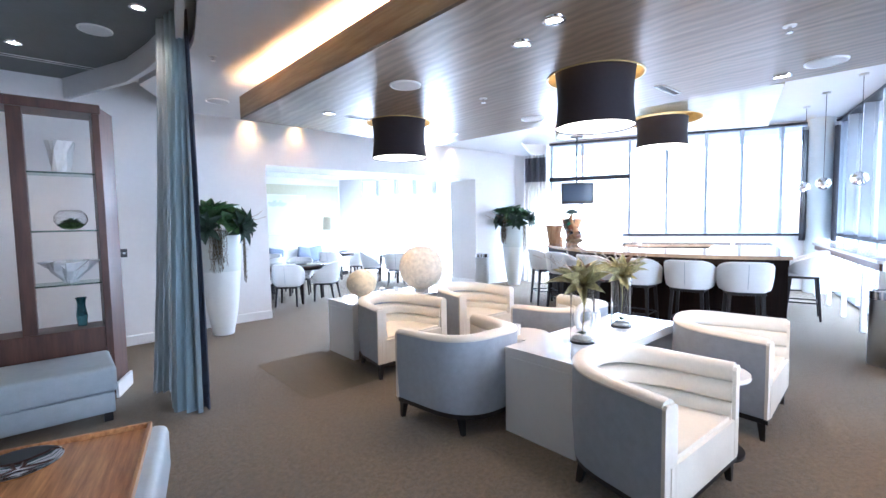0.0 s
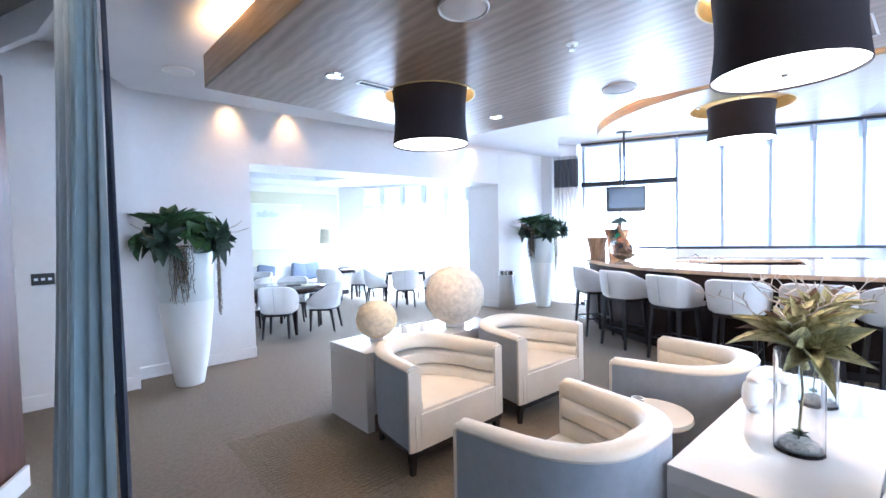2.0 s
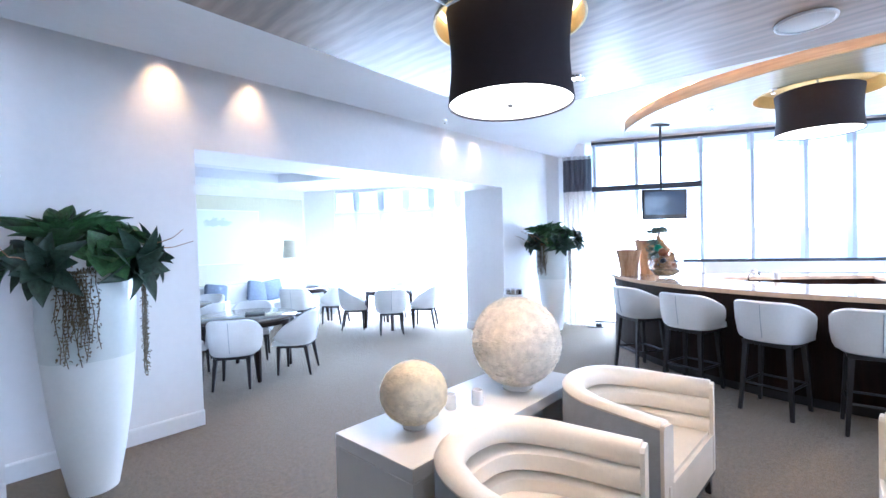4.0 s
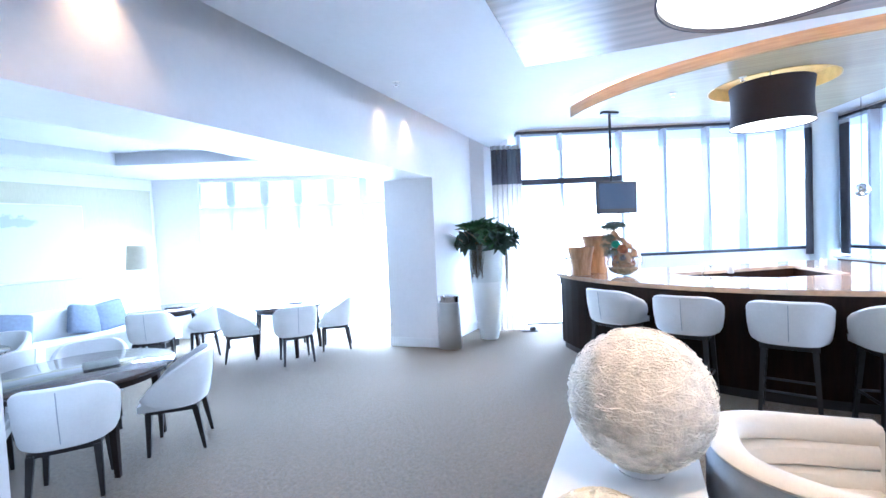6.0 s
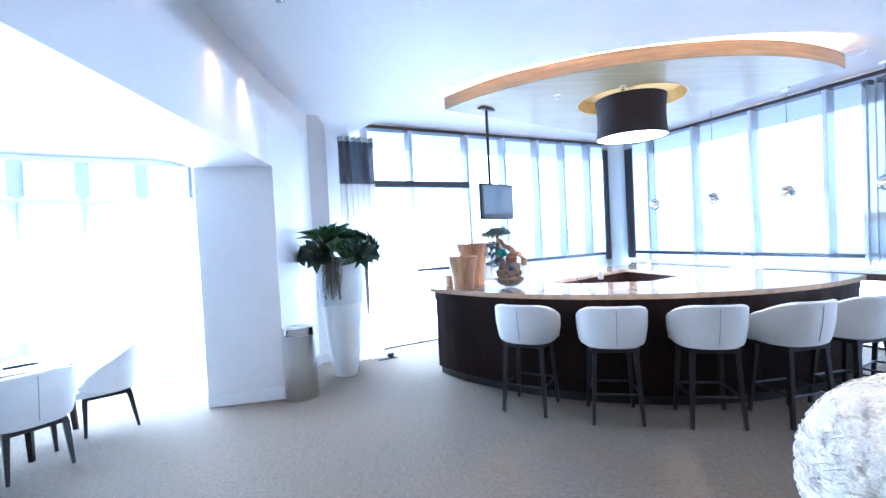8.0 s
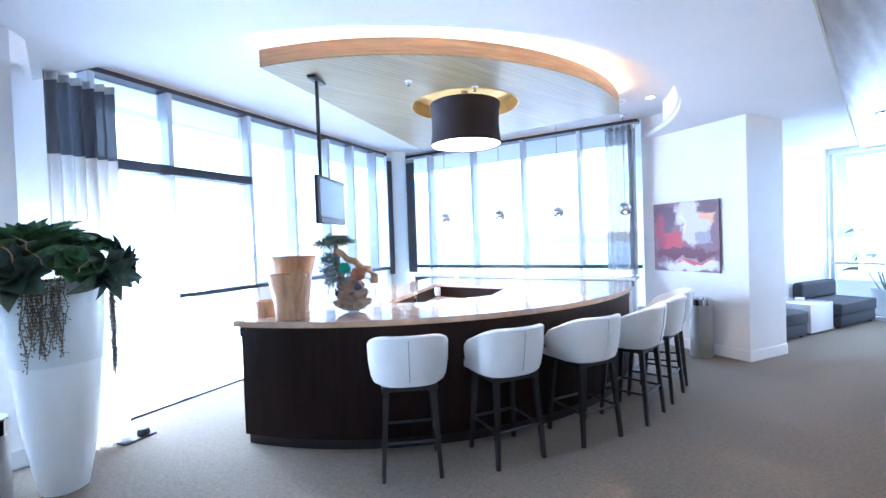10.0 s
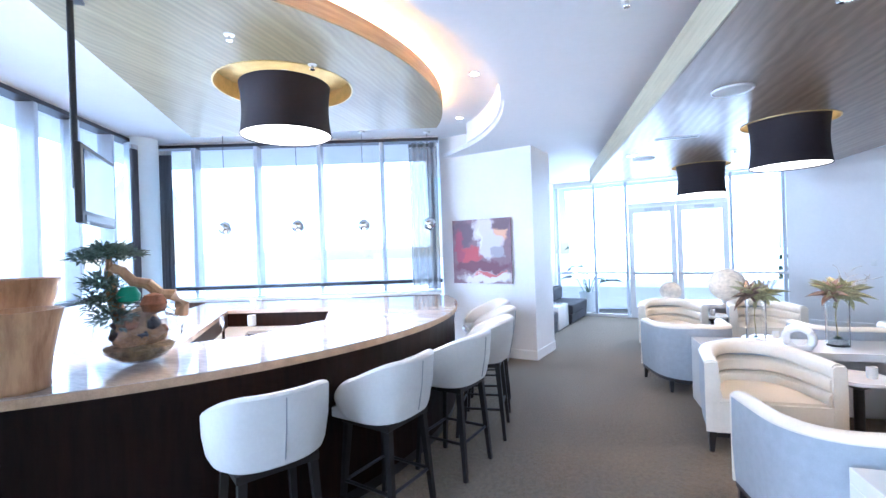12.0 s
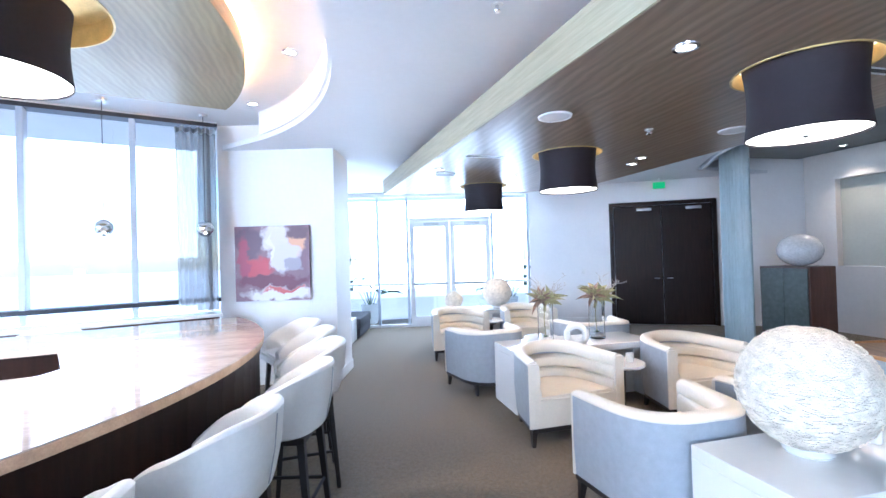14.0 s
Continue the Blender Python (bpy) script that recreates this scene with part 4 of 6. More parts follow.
def rosette(parent, name, c, lean, size, count, material, rnd, width=0.3, flat=0.6):
    """A whorl of pointed leaves round a short stem."""
    L = Vector(lean).normalized()
    u = L.orthogonal().normalized()
    w = L.cross(u)
    stem = part(name, bm_tube([Vector(c) - L * size * 0.25, Vector(c), Vector(c) + L * size * 0.12], size * 0.05, 6), material, parent)
    for k in range(count):
        f = (k + 0.5) / count
        a = k * 2.39996 + rnd.uniform(-0.2, 0.2)
        tilt = 0.15 + flat * 1.6 * f ** 0.8
        d = L * math.cos(tilt) + (u * math.cos(a) + w * math.sin(a)) * math.sin(tilt)
        side = d.cross(L).normalized()
        nrm = side.cross(d).normalized()
        ln, wd = size * rnd.uniform(0.75, 1.1) * (0.6 + 0.5 * f), size * width * rnd.uniform(0.8, 1.2)
        ob = new("leaf", leaf_mesh(material, rnd.choice((0.08, 0.18, 0.3)), 0.15))
        ob.parent = stem
        b = Vector(c) + d * size * 0.06
        ob.matrix_basis = Matrix(((d.x * ln, -side.x * wd, nrm.x * ln, b.x), (d.y * ln, -side.y * wd, nrm.y * ln, b.y), (d.z * ln, -side.z * wd, nrm.z * ln, b.z), (0, 0, 0, 1)))
    return stem


def planter(x, y, seed, turn):
    rnd = random.Random(seed)
    t = thing("tall_planter", "tall tapered white planter filled with dark green succulents", "planter", "tall planters", m=pose(x, y, 0, 0, 0, turn))
    part("pot", bm_lathe([(0.125, 0), (0.140, 0.008), (0.185, 0.25), (0.222, 0.5), (0.248, 0.75), (0.264, 0.93)], 34), M_POT, t)
    part("pot_rim", bm_lathe([(0.2645, 0.931), (0.279, 1.15), (0.280, 1.35), (0.268, 1.505), (0.256, 1.51), (0.254, 1.43)], 34, cap=False), M_POT2, t, "paler grey upper band")
    part("soil", bm_lathe([(0.0, 1.41), (0.253, 1.41), (0.252, 1.44), (0, 1.47)], 24, cap=False), M_SOIL, t)
    spots = [((-0.13, -0.04, 1.60), (-0.12, -0.15, 1), 0.42, M_LEAF, 0.30, 0.50, 40), ((-0.38, -0.06, 1.50), (-0.8, -0.35, 0.5), 0.20, M_LEAF, 0.85, 0.75, 14), ((-0.22, -0.22, 1.50), (-0.4, -0.8, 0.3), 0.27, M_LEAF_DK, 0.45, 0.8, 22),
             ((0.10, -0.12, 1.66), (0.1, -0.4, 0.9), 0.22, M_LEAF, 0.95, 0.8, 14), ((0.25, -0.04, 1.66), (0.5, -0.2, 0.8), 0.20, M_LEAF, 0.95, 0.8, 14), ((0.20, -0.20, 1.50), (0.5, -0.8, -0.1), 0.34, M_LEAF_DK, 0.34, 0.60, 16), ((0.06, -0.26, 1.56), (0.1, -0.9, 0.5), 0.20, M_LEAF, 0.85, 0.8, 12),
             ((0.36, 0.04, 1.53), (0.9, 0.1, 0.2), 0.28, M_LEAF_DK, 0.3, 0.7, 18), ((0.05, 0.20, 1.56), (0.1, 0.6, 0.8), 0.36, M_LEAF, 0.28, 0.6, 24), ((-0.2, 0.18, 1.52), (-0.5, 0.6, 0.5), 0.28, M_LEAF_DK, 0.4, 0.75, 20)]
    for c, lean, sz, m_, wd, fl_, cnt in spots:
        rosette(t, "succulent", (c[0], c[1], c[2] + 0.06), lean, sz * rnd.uniform(1.0, 1.15), cnt, m_, rnd, wd * rnd.uniform(0.92, 1.08), fl_)
    bm = bmesh.new()
    for k in range(46):
        a = rnd.choice((4.30, 4.35, 4.45, 4.5, 4.2, 4.6, -0.15, -0.2, 1.4)) + rnd.gauss(0, 0.09)
        l = rnd.uniform(0.30, 0.62) if a > 1 else rnd.uniform(0.55, 0.8)
        r0 = 0.285
        p = [(r0 * 0.8 * math.cos(a), r0 * 0.8 * math.sin(a), 1.50), ((r0 + 0.03) * math.cos(a), (r0 + 0.03) * math.sin(a), 1.53)] + [((r0 + 0.04 + 0.012 * math.sin(k + j)) * math.cos(a + 0.03 * math.sin(k + j * 1.7)), (r0 + 0.04) * math.sin(a + 0.03 * math.sin(k + j * 1.7)), 1.53 - l * j / 6) for j in range(1, 7)]
        bm_tube(p, 0.003, 3, bm)
        for j in range(int(l / 0.022)):
            f = j * 0.022
            q = Vector(((r0 + 0.042) * math.cos(a), (r0 + 0.042) * math.sin(a), 1.52 - f)) + Vector((rnd.gauss(0, 0.008), rnd.gauss(0, 0.008), 0))
            bm_leaf(bm, q, (rnd.gauss(0, 1), rnd.gauss(0, 1), -0.6), (0, 0, 1), 0.026, 0.014, 0.1, 0.002)
    part("trailing_growth", bm, M_TRAIL, t, "brown-green trailing strands")["kind"] = "stuff"
    for k in range(5):
        a = rnd.uniform(0, 6.28)
        p = Vector((0.2 * math.cos(a), 0.2 * math.sin(a), 1.54))
        pts = [p]
        for j in range(6):
            p = p + Vector((math.cos(a) * 0.07 + rnd.gauss(0, 0.03), math.sin(a) * 0.07 + rnd.gauss(0, 0.03), 0.035 + rnd.gauss(0, 0.02)))
            pts.append(p)
        part("twig", bm_tube(pts, 0.006, 4, taper=0.4), M_WOODDRIFT, t)
    return t


planter(1.74, 6.17, 11, 0)
planter(8.36, 6.21, 12, -81)


def oval_bin(x, y, turn, material=None):
    t = thing("waste_bin", "brushed steel oval waste bin standing by the wall", "waste bin", "steel bins", m=pose(x, y, 0, 0, 0, turn))
    part("body", bm_lathe([(0.172, 0), (0.177, 0.01), (0.177, 0.70)], 36, squash=0.8), material or M_STEEL, t)
    part("lid", bm_lathe([(0.179, 0.702), (0.181, 0.785), (0.172, 0.79), (0.13, 0.775), (0.122, 0.72)], 36, squash=0.8, cap=False), M_CHROME, t, "polished steel rim with a sand tray")
    part("sand", bm_lathe([(0, 0.72), (0.124, 0.72), (0.122, 0.735), (0, 0.74)], 24, cap=False, squash=0.8), M_SOIL, t)
    return t


oval_bin(7.64, 6.60, 98)
oval_bin(6.45, -0.41, -76)

# ---- lamps and ceiling fittings ----


def drum_lamp(x, y, ceil_z, zb, hole_r, sr, label, lit_ring=True):
    t = thing("drum_lamp", label, "ceiling lamp", "drum lamps", m=pose(x, y, 0))
    part("recess", bm_lathe([(hole_r, ceil_z - 0.006), (hole_r + 0.004, ceil_z + 0.16), (0.06, ceil_z + 0.17), (0.05, ceil_z + 0.16), (hole_r - 0.01, ceil_z + 0.15), (hole_r - 0.012, ceil_z - 0.006), (hole_r, ceil_z - 0.006)], 44, cap=False), M_GOLD, t, "gold-leafed round recess in the ceiling")
    top = zb + 0.47
    prof = []
    for k in range(9):
        f = k / 8
        prof.append((sr - 0.02 * math.sin(math.pi * f), zb + (top - zb) * f))
    inner = [(r - 0.006, z) for r, z in prof[::-1]]
    part("shade", bm_lathe(prof + inner + [prof[0]], 48, cap=False), M_SHADE, t, "dark brown fabric shade")
    part("diffuser", bm_lathe([(0.0, zb + 0.012), (sr - 0.008, zb + 0.012), (sr - 0.008, zb + 0.02), (0.0, zb + 0.02)], 48, cap=False), M_GLOW, t, "glowing white diffuser")
    if lit_ring:
        part("ring_light", bm_lathe([(hole_r - 0.03, ceil_z + 0.10), (hole_r - 0.018, ceil_z + 0.10), (hole_r - 0.018, ceil_z + 0.13), (hole_r - 0.03, ceil_z + 0.13), (hole_r - 0.03, ceil_z + 0.10)], 44, cap=False), M_RING, t, "warm ring of light inside the recess")
    part("finial", bm_lathe([(0.012, zb - 0.012), (0.018, zb), (0.006, zb + 0.012)], 12), M_STEEL, t)
    part("stem", bm_tube([(0, 0, zb + 0.02), (0, 0, ceil_z + 0.155)], 0.012, 8), M_STEEL, t)
    return t


for x, y in DRUMS:
    drum_lamp(x, y, SLAB, 2.345, 0.385, 0.318, "large dark brown drum lamp set into the timber ceiling")
drum_lamp(*BAR_DRUM, 3.25, 2.79, 0.625, 0.41, "large dark brown drum lamp above the bar", False)


def ceiling_speaker(x, y, z):
    t = thing("ceiling_speaker", "round white flush ceiling speaker", "speaker", "ceiling speakers", m=pose(x, y, z))
    part("grille", bm_lathe([(0.0, -0.012), (0.10, -0.012), (0.118, -0.008), (0.118, 0.0), (0, 0.0)], 36, cap=False), M_CEIL, t)
    part("rim", bm_lathe([(0.119, 0.0), (0.125, -0.014), (0.132, -0.012), (0.136, 0.0)], 36, cap=False), M_TRIM, t)


for x, y, z in ((2.27, 2.33, SLAB), (4.18, 2.45, SLAB), (4.44, -0.1, SLAB), (1.60, 5.4, CEIL), (0.34, 4.45, 3.40), (7.2, 0.35, UPPER)):
    ceiling_speaker(x, y, z)


def recessed_light(x, y, z, lit=True):
    t = thing("recessed_light", "small round recessed ceiling light, lit", "downlight", "recessed lights", m=pose(x, y, z))
    part("trim_ring", bm_lathe([(0.045, 0.0), (0.05, -0.012), (0.068, -0.008), (0.07, 0.0)], 28, cap=False), M_CHROME, t)
    part("lens", bm_lathe([(0.0, -0.004), (0.044, -0.004), (0.044, 0.0), (0, 0.0)], 24, cap=False), M_BULB if lit else M_GLASS, t)


# The two fittings at x=-2.9 are made up, to go with the added wall beams.
for x, y, z in ((2.34, 1.14, SLAB), (2.22, 3.62, SLAB), (4.06, 3.68, SLAB), (2.21, 0.80, SLAB), (4.6, 0.2, SLAB), (6.26, 1.59, UPPER), (6.80, 0.15, UPPER), (1.36, 0.59, CEIL), (1.2, 0.75, CEIL), (-0.24, 5.29, 3.40), (0.58, 3.71, 3.40), (-2.9, -0.2, 3.40), (-2.9, 2.2, 3.40)):
    recessed_light(x, y, z)


def sprinkler(x, y, z):
    t = thing("sprinkler", "small chrome ceiling sprinkler head", "sprinkler", "sprinklers", m=pose(x, y, z))
    part("plate", bm_lathe([(0.0, -0.006), (0.035, -0.006), (0.038, 0.0), (0, 0.0)], 20, cap=False), M_CERAMIC, t)
    part("head", bm_lathe([(0.012, -0.006), (0.01, -0.035), (0.022, -0.038), (0.02, -0.043)], 12), M_CHROME, t)


for x, y, z in ((3.11, 2.22, SLAB), (3.42, -0.07, SLAB), (4.95, 3.2, CEIL), (5.3, 6.0, CEIL), (7.35, 2.9, 3.25), (1.15, 3.8, CEIL), (7.6, 3.55, 3.25)):
    sprinkler(x, y, z)


def slot_vent(x, y, z, l, turn):
    t = thing("slot_vent", "narrow white linear air vent in the ceiling", "air vent", "slot vents", m=pose(x, y, z, 0, 0, turn))
    part("frame", bm_ring([(-l / 2, -0.04), (l / 2, -0.04), (l / 2, 0.04), (-l / 2, 0.04)], [(-l / 2 + 0.012, -0.028), (l / 2 - 0.012, -0.028), (l / 2 - 0.012, 0.028), (-l / 2 + 0.012, 0.028)], -0.006, 0.0), M_TRIM, t, smooth=False)
    for k in (-0.012, 0.008):
        part("slat", bm_box(-l / 2 + 0.012, l / 2 - 0.012, k, k + 0.008, -0.005, -0.001), M_METALDK, t, smooth=False)


slot_vent(2.58, 3.63, SLAB, 0.3, 0)
slot_vent(4.26, 0.98, SLAB, 0.42, 0)
slot_vent(0.0, 5.75, 3.40, 1.2, 0)


def pendant(x, y):
    t = thing("ball_pendant", "small clear and chrome ball pendant on a wire", "pendant lamp", "ball pendants", m=pose(x, y, 2.08))
    part("ball", bm_lathe([(0.098 * math.sin(math.pi * k / 12) + 0.0005, -0.098 * math.cos(math.pi * k / 12)) for k in range(13)], 24, cap=False), M_GLASS, t)
    part("reflector", bm_lathe([(0.09 * math.sin(math.pi * k / 16) + 0.0005, 0.09 * math.cos(math.pi * k / 16)) for k in range(1, 12)], 24, cap=False), M_CHROME, t, "chrome half shell")
    part("bulb", bm_lathe([(0.001, -0.035), (0.018, -0.02), (0.012, 0.01), (0.010, 0.05)], 12), M_BULB, t)
    part("wire", bm_tube([(0, 0, 0.095), (0, 0, UPPER - 2.08 - 0.02)], 0.004, 6), M_METALDK, t)
    part("canopy", bm_lathe([(0.05, UPPER - 2.08 - 0.03), (0.055, UPPER - 2.08 - 0.002)], 20), M_STEEL, t)


for x, y in ((10.10, 0.97), (9.17, 0.57), (8.36, 0.07), (7.46, -0.36)):
    pendant(x, y)

# television on its pole
tv = thing("television", "small flat black television hung from the bar canopy", "television", m=pose(8.05, 4.29, 0, 0, 0, 131))
part("pole", bm_tube([(0, 0, 2.1), (0, 0, 3.24)], 0.018, 10), M_BLACKPL, tv)
part("mount", bm_box(-0.12, 0.12, -0.04, 0.04, 3.225, 3.248, 0.004), M_BLACKPL, tv)
part("case", bm_box(-0.32, 0.32, 0.078, 0.115, 1.88, 2.31, 0.01), M_BLACKPL, tv, "slim black case")
part("screen", bm_box(-0.285, 0.285, 0.1155, 0.119, 1.945, 2.28), M_SCREEN, tv, "dark blue-grey glass screen", smooth=False)
part("bracket", bm_box(-0.05, 0.05, 0.015, 0.077, 2.0, 2.2, 0.004), M_STEEL, tv)
part("speaker_bar", bm_box(-0.28, 0.28, 0.1155, 0.12, 1.895, 1.925), M_METALDK, tv, smooth=False)

# ---- painting ----


def canvas_paint(name, base, blobs):
    """Loose patches of colour laid over one another with ragged edges."""
    m = bpy.data.materials.new(name)
    m.use_nodes = True
    nt = m.node_tree
    b = nt.nodes["Principled BSDF"]
    b.inputs["Roughness"].default_value = 0.55
    tc = nt.nodes.new("ShaderNodeTexCoord")
    nz = nt.nodes.new("ShaderNodeTexNoise")
    nz.inputs["Scale"].default_value, nz.inputs["Detail"].default_value = 7.0, 9
    nt.links.new(tc.outputs["Object"], nz.inputs["Vector"])
    sub = nt.nodes.new("ShaderNodeVectorMath")
    sub.operation = "SUBTRACT"
    sub.inputs[1].default_value = (0.5, 0.5, 0.5)
    nt.links.new(nz.outputs["Color"], sub.inputs[0])
    mad = nt.nodes.new("ShaderNodeVectorMath")
    mad.operation = "MULTIPLY_ADD"
    mad.inputs[1].default_value = (0.32, 0.0, 0.28)
    nt.links.new(sub.outputs[0], mad.inputs[0])
    nt.links.new(tc.outputs["Object"], mad.inputs[2])
    last = None
    for cx, cz, rx, rz, col in blobs:
        s1 = nt.nodes.new("ShaderNodeVectorMath")
        s1.operation = "SUBTRACT"
        s1.inputs[1].default_value = (cx, 0, cz)
        nt.links.new(mad.outputs[0], s1.inputs[0])
        s2 = nt.nodes.new("ShaderNodeVectorMath")
        s2.operation = "MULTIPLY"
        s2.inputs[1].default_value = (1 / rx, 0, 1 / rz)
        nt.links.new(s1.outputs[0], s2.inputs[0])
        ln = nt.nodes.new("ShaderNodeVectorMath")
        ln.operation = "LENGTH"
        nt.links.new(s2.outputs[0], ln.inputs[0])
        r = nt.nodes.new("ShaderNodeMapRange")
        r.inputs[1].default_value, r.inputs[2].default_value, r.inputs[3].default_value, r.inputs[4].default_value = 0.75, 1.05, 1.0, 0.0
        nt.links.new(ln.outputs["Value"], r.inputs[0])
        mx = nt.nodes.new("ShaderNodeMix")
        mx.data_type = "RGBA"
        nt.links.new(r.outputs[0], mx.inputs[0])
        if last is None:
            mx.inputs[6].default_value = (*base, 1)
        else:
            nt.links.new(last, mx.inputs[6])
        mx.inputs[7].default_value = (*col, 1)
        last = mx.outputs[2]
    nt.links.new(last, b.inputs["Base Color"])
    bp = nt.nodes.new("ShaderNodeBump")
    bp.inputs["Strength"].default_value = 0.4
    nt.links.new(nz.outputs[0], bp.inputs["Height"])
    nt.links.new(bp.outputs[0], b.inputs["Normal"])
    return m


M_ART = canvas_paint("abstract_oil_paint", (0.22, 0.13, 0.16), [
    (-0.30, 0.28, 0.22, 0.25, (0.13, 0.08, 0.11)), (0.05, 0.33, 0.20, 0.20, (0.62, 0.56, 0.58)), (0.33, 0.28, 0.13, 0.2, (0.68, 0.38, 0.24)),
    (0.15, 0.08, 0.24, 0.20, (0.60, 0.55, 0.58)), (0.36, 0.42, 0.16, 0.09, (0.16, 0.10, 0.12)), (-0.20, -0.06, 0.22, 0.13, (0.42, 0.07, 0.085)), (-0.38, 0.05, 0.09, 0.35, (0.30, 0.06, 0.10)),
    (0.30, -0.02, 0.12, 0.10, (0.36, 0.32, 0.36)), (0.0, -0.24, 0.55, 0.10, (0.15, 0.05, 0.075)), (0.1, -0.42, 0.50, 0.10, (0.70, 0.66, 0.64)), (0.15, -0.36, 0.3, 0.03, (0.5, 0.12, 0.12)), (-0.02, 0.2, 0.03, 0.22, (0.7, 0.66, 0.66))])
pa0, pa1 = (7.205, -0.797), (6.22, -0.544)
pt = thing("painting", "square abstract painting in red, white and plum", "painting", m=pose((pa0[0] + pa1[0]) / 2, (pa0[1] + pa1[1]) / 2, 1.625, 0, 0, heading(pa0, pa1)))
part("canvas", bm_box(-0.5, 0.5, -0.045, -0.006, -0.5, 0.5, 0.003), M_ART, pt, smooth=False)
part("stretcher", bm_box(-0.48, 0.48, -0.0055, 0.008, -0.48, 0.48), M_WALNUT, pt, smooth=False)

# ---- curtains ----


def curtain(name, label, pts, z0, z1, material, folds, depth, group="", bands=None):
    """A pleated hanging along a line in plan, with thickness; bands: (from z, to z, material)."""
    t = thing(name, label, "curtain", group)
    n = folds * 12
    total = [0.0]
    for a, b in zip(pts, pts[1:]):
        total.append(total[-1] + dist(a, b))
    line = []
    rnd = random.Random(len(label) * 7 + folds)
    ph = [rnd.uniform(0.7, 1.3) for _ in range(folds + 1)]
    for k in range(n + 1):
        d = total[-1] * k / n
        i = max(j for j in range(len(total)) if total[j] <= d + 1e-6)
        i = min(i, len(pts) - 2)
        x, y = along(pts[i], pts[i + 1], d - total[i], depth * ph[min(k // 12, folds)] * math.sin(2 * math.pi * k / 12))
        line.append((x, y))
    for a, b, mt in bands or [(z0, z1, material)]:
        part("cloth", bm_sweep(line, [(0, a), (0.006, a), (0.006, (a + b) / 2), (0.006, b), (0, b)]), mt, t)
    part("heading_tape", bm_sweep(line, [(-0.004, z1 - 0.06), (0.010, z1 - 0.06), (0.010, z1 + 0.004), (-0.004, z1 + 0.004)]), M_CURT_DK if bands is None else M_STEEL, t)
    return t


def hung(label, top, foot, z0, z1, material, folds, depth, seed):
    """A gathered curtain, narrow at its heading and flaring to rounded folds at the floor."""
    t = thing("curtain", label, "curtain", "side lounge curtains")
    rnd = random.Random(seed)
    n, rows = folds * 12, 14
    amp = [rnd.uniform(0.75, 1.25) for _ in range(folds + 1)]
    ph = [rnd.uniform(-0.5, 0.5) for _ in range(folds + 1)]

    def on(pts, f):
        seg = [dist(a, b) for a, b in zip(pts, pts[1:])]
        d = f * sum(seg)
        for i, l in enumerate(seg):
            if d <= l or i == len(seg) - 1:
                return Vector(along(pts[i], pts[i + 1], d)), Vector(along(pts[i], pts[i + 1], d, 1.0)) - Vector(along(pts[i], pts[i + 1], d))
            d -= l

    bm = bmesh.new()
    grid = []
    for r in range(rows + 1):
        g = r / rows
        z = z1 + (z0 - z1) * g
        e = g ** 1.25
        line = []
        for k in range(n + 1):
            f = k / n
            i = min(k // 12, folds)
            (p0, n0), (p1, n1) = on(top, f), on(foot, f)
            p = p0.lerp(p1, e)
            m = n0.lerp(n1, e)
            w = depth * (0.45 + 0.75 * e) * amp[i] * math.sin(2 * math.pi * k / 12 + 0.35 * ph[i] * g) + 0.008 * math.sin(5 * g + ph[i] * 4)
            line.append(bm.verts.new((p.x + m.x * w, p.y + m.y * w, z)))
        grid.append(line)
    for a, b in zip(grid, grid[1:]):
        for k in range(n):
            bm.faces.new((a[k], a[k + 1], b[k + 1], b[k]))
    bmesh.ops.solidify(bm, geom=bm.faces[:], thickness=0.005)
    part("cloth", bm, material, t)
    return t


hung("slate blue floor-length curtain gathered open", [(0.775, 3.76), (0.80, 3.58), (0.865, 3.50)], [(0.74, 4.0), (0.68, 3.52), (0.83, 3.36)], 0.015, 3.395, M_CURT, 7, 0.036, 3)
hung("pale blue-grey floor-length curtain gathered open", [(0.725, 3.86), (0.785, 3.79)], [(0.58, 4.18), (0.73, 4.09)], 0.015, 3.395, M_CURT_LT, 3, 0.03, 4)
hung("navy textured lining curtain gathered open", [(0.875, 3.60), (0.89, 3.49)], [(0.865, 3.52), (0.88, 3.36)], 0.015, 3.395, M_CURT_DK, 3, 0.010, 5)
curtain("curtain", "slate blue floor-length curtain gathered open by the doors", [(-0.82, -0.80), (-0.70, -0.42), (-0.52, 0.02)], 0.015, 3.395, M_CURT, 10, 0.05, "side lounge curtains")
curtain("sheer_curtain", "white sheer curtain with a charcoal top band", [(8.83, 6.22), (8.92, 6.00), (9.04, 5.76)], 0.02, 3.15, M_SHEER, 6, 0.045, "bar curtains", [(0.02, 2.50, M_SHEER), (2.502, 3.15, M_SHEER_DK)])
curtain("sheer_curtain", "grey sheer curtain drawn back at the window end", [along(CORNER, SOUTH1, SL - 0.47, -0.27), along(CORNER, SOUTH1, SL - 0.03, -0.27)], 1.06, 3.36, M_SHEER, 5, 0.055, "bar curtains", [(1.06, 3.36, sheer("silver_sheer", (0.46, 0.47, 0.48), 0.46))])
curtain("sheer_curtain", "charcoal curtain stacked in the window corner", [along(CORNER, SOUTH1, 0.42, -0.27), along(CORNER, SOUTH1, 0.64, -0.27)], 1.06, 3.36, M_CURT_DK, 4, 0.03, "bar curtains", [(1.06, 3.36, M_SHEER_DK)])
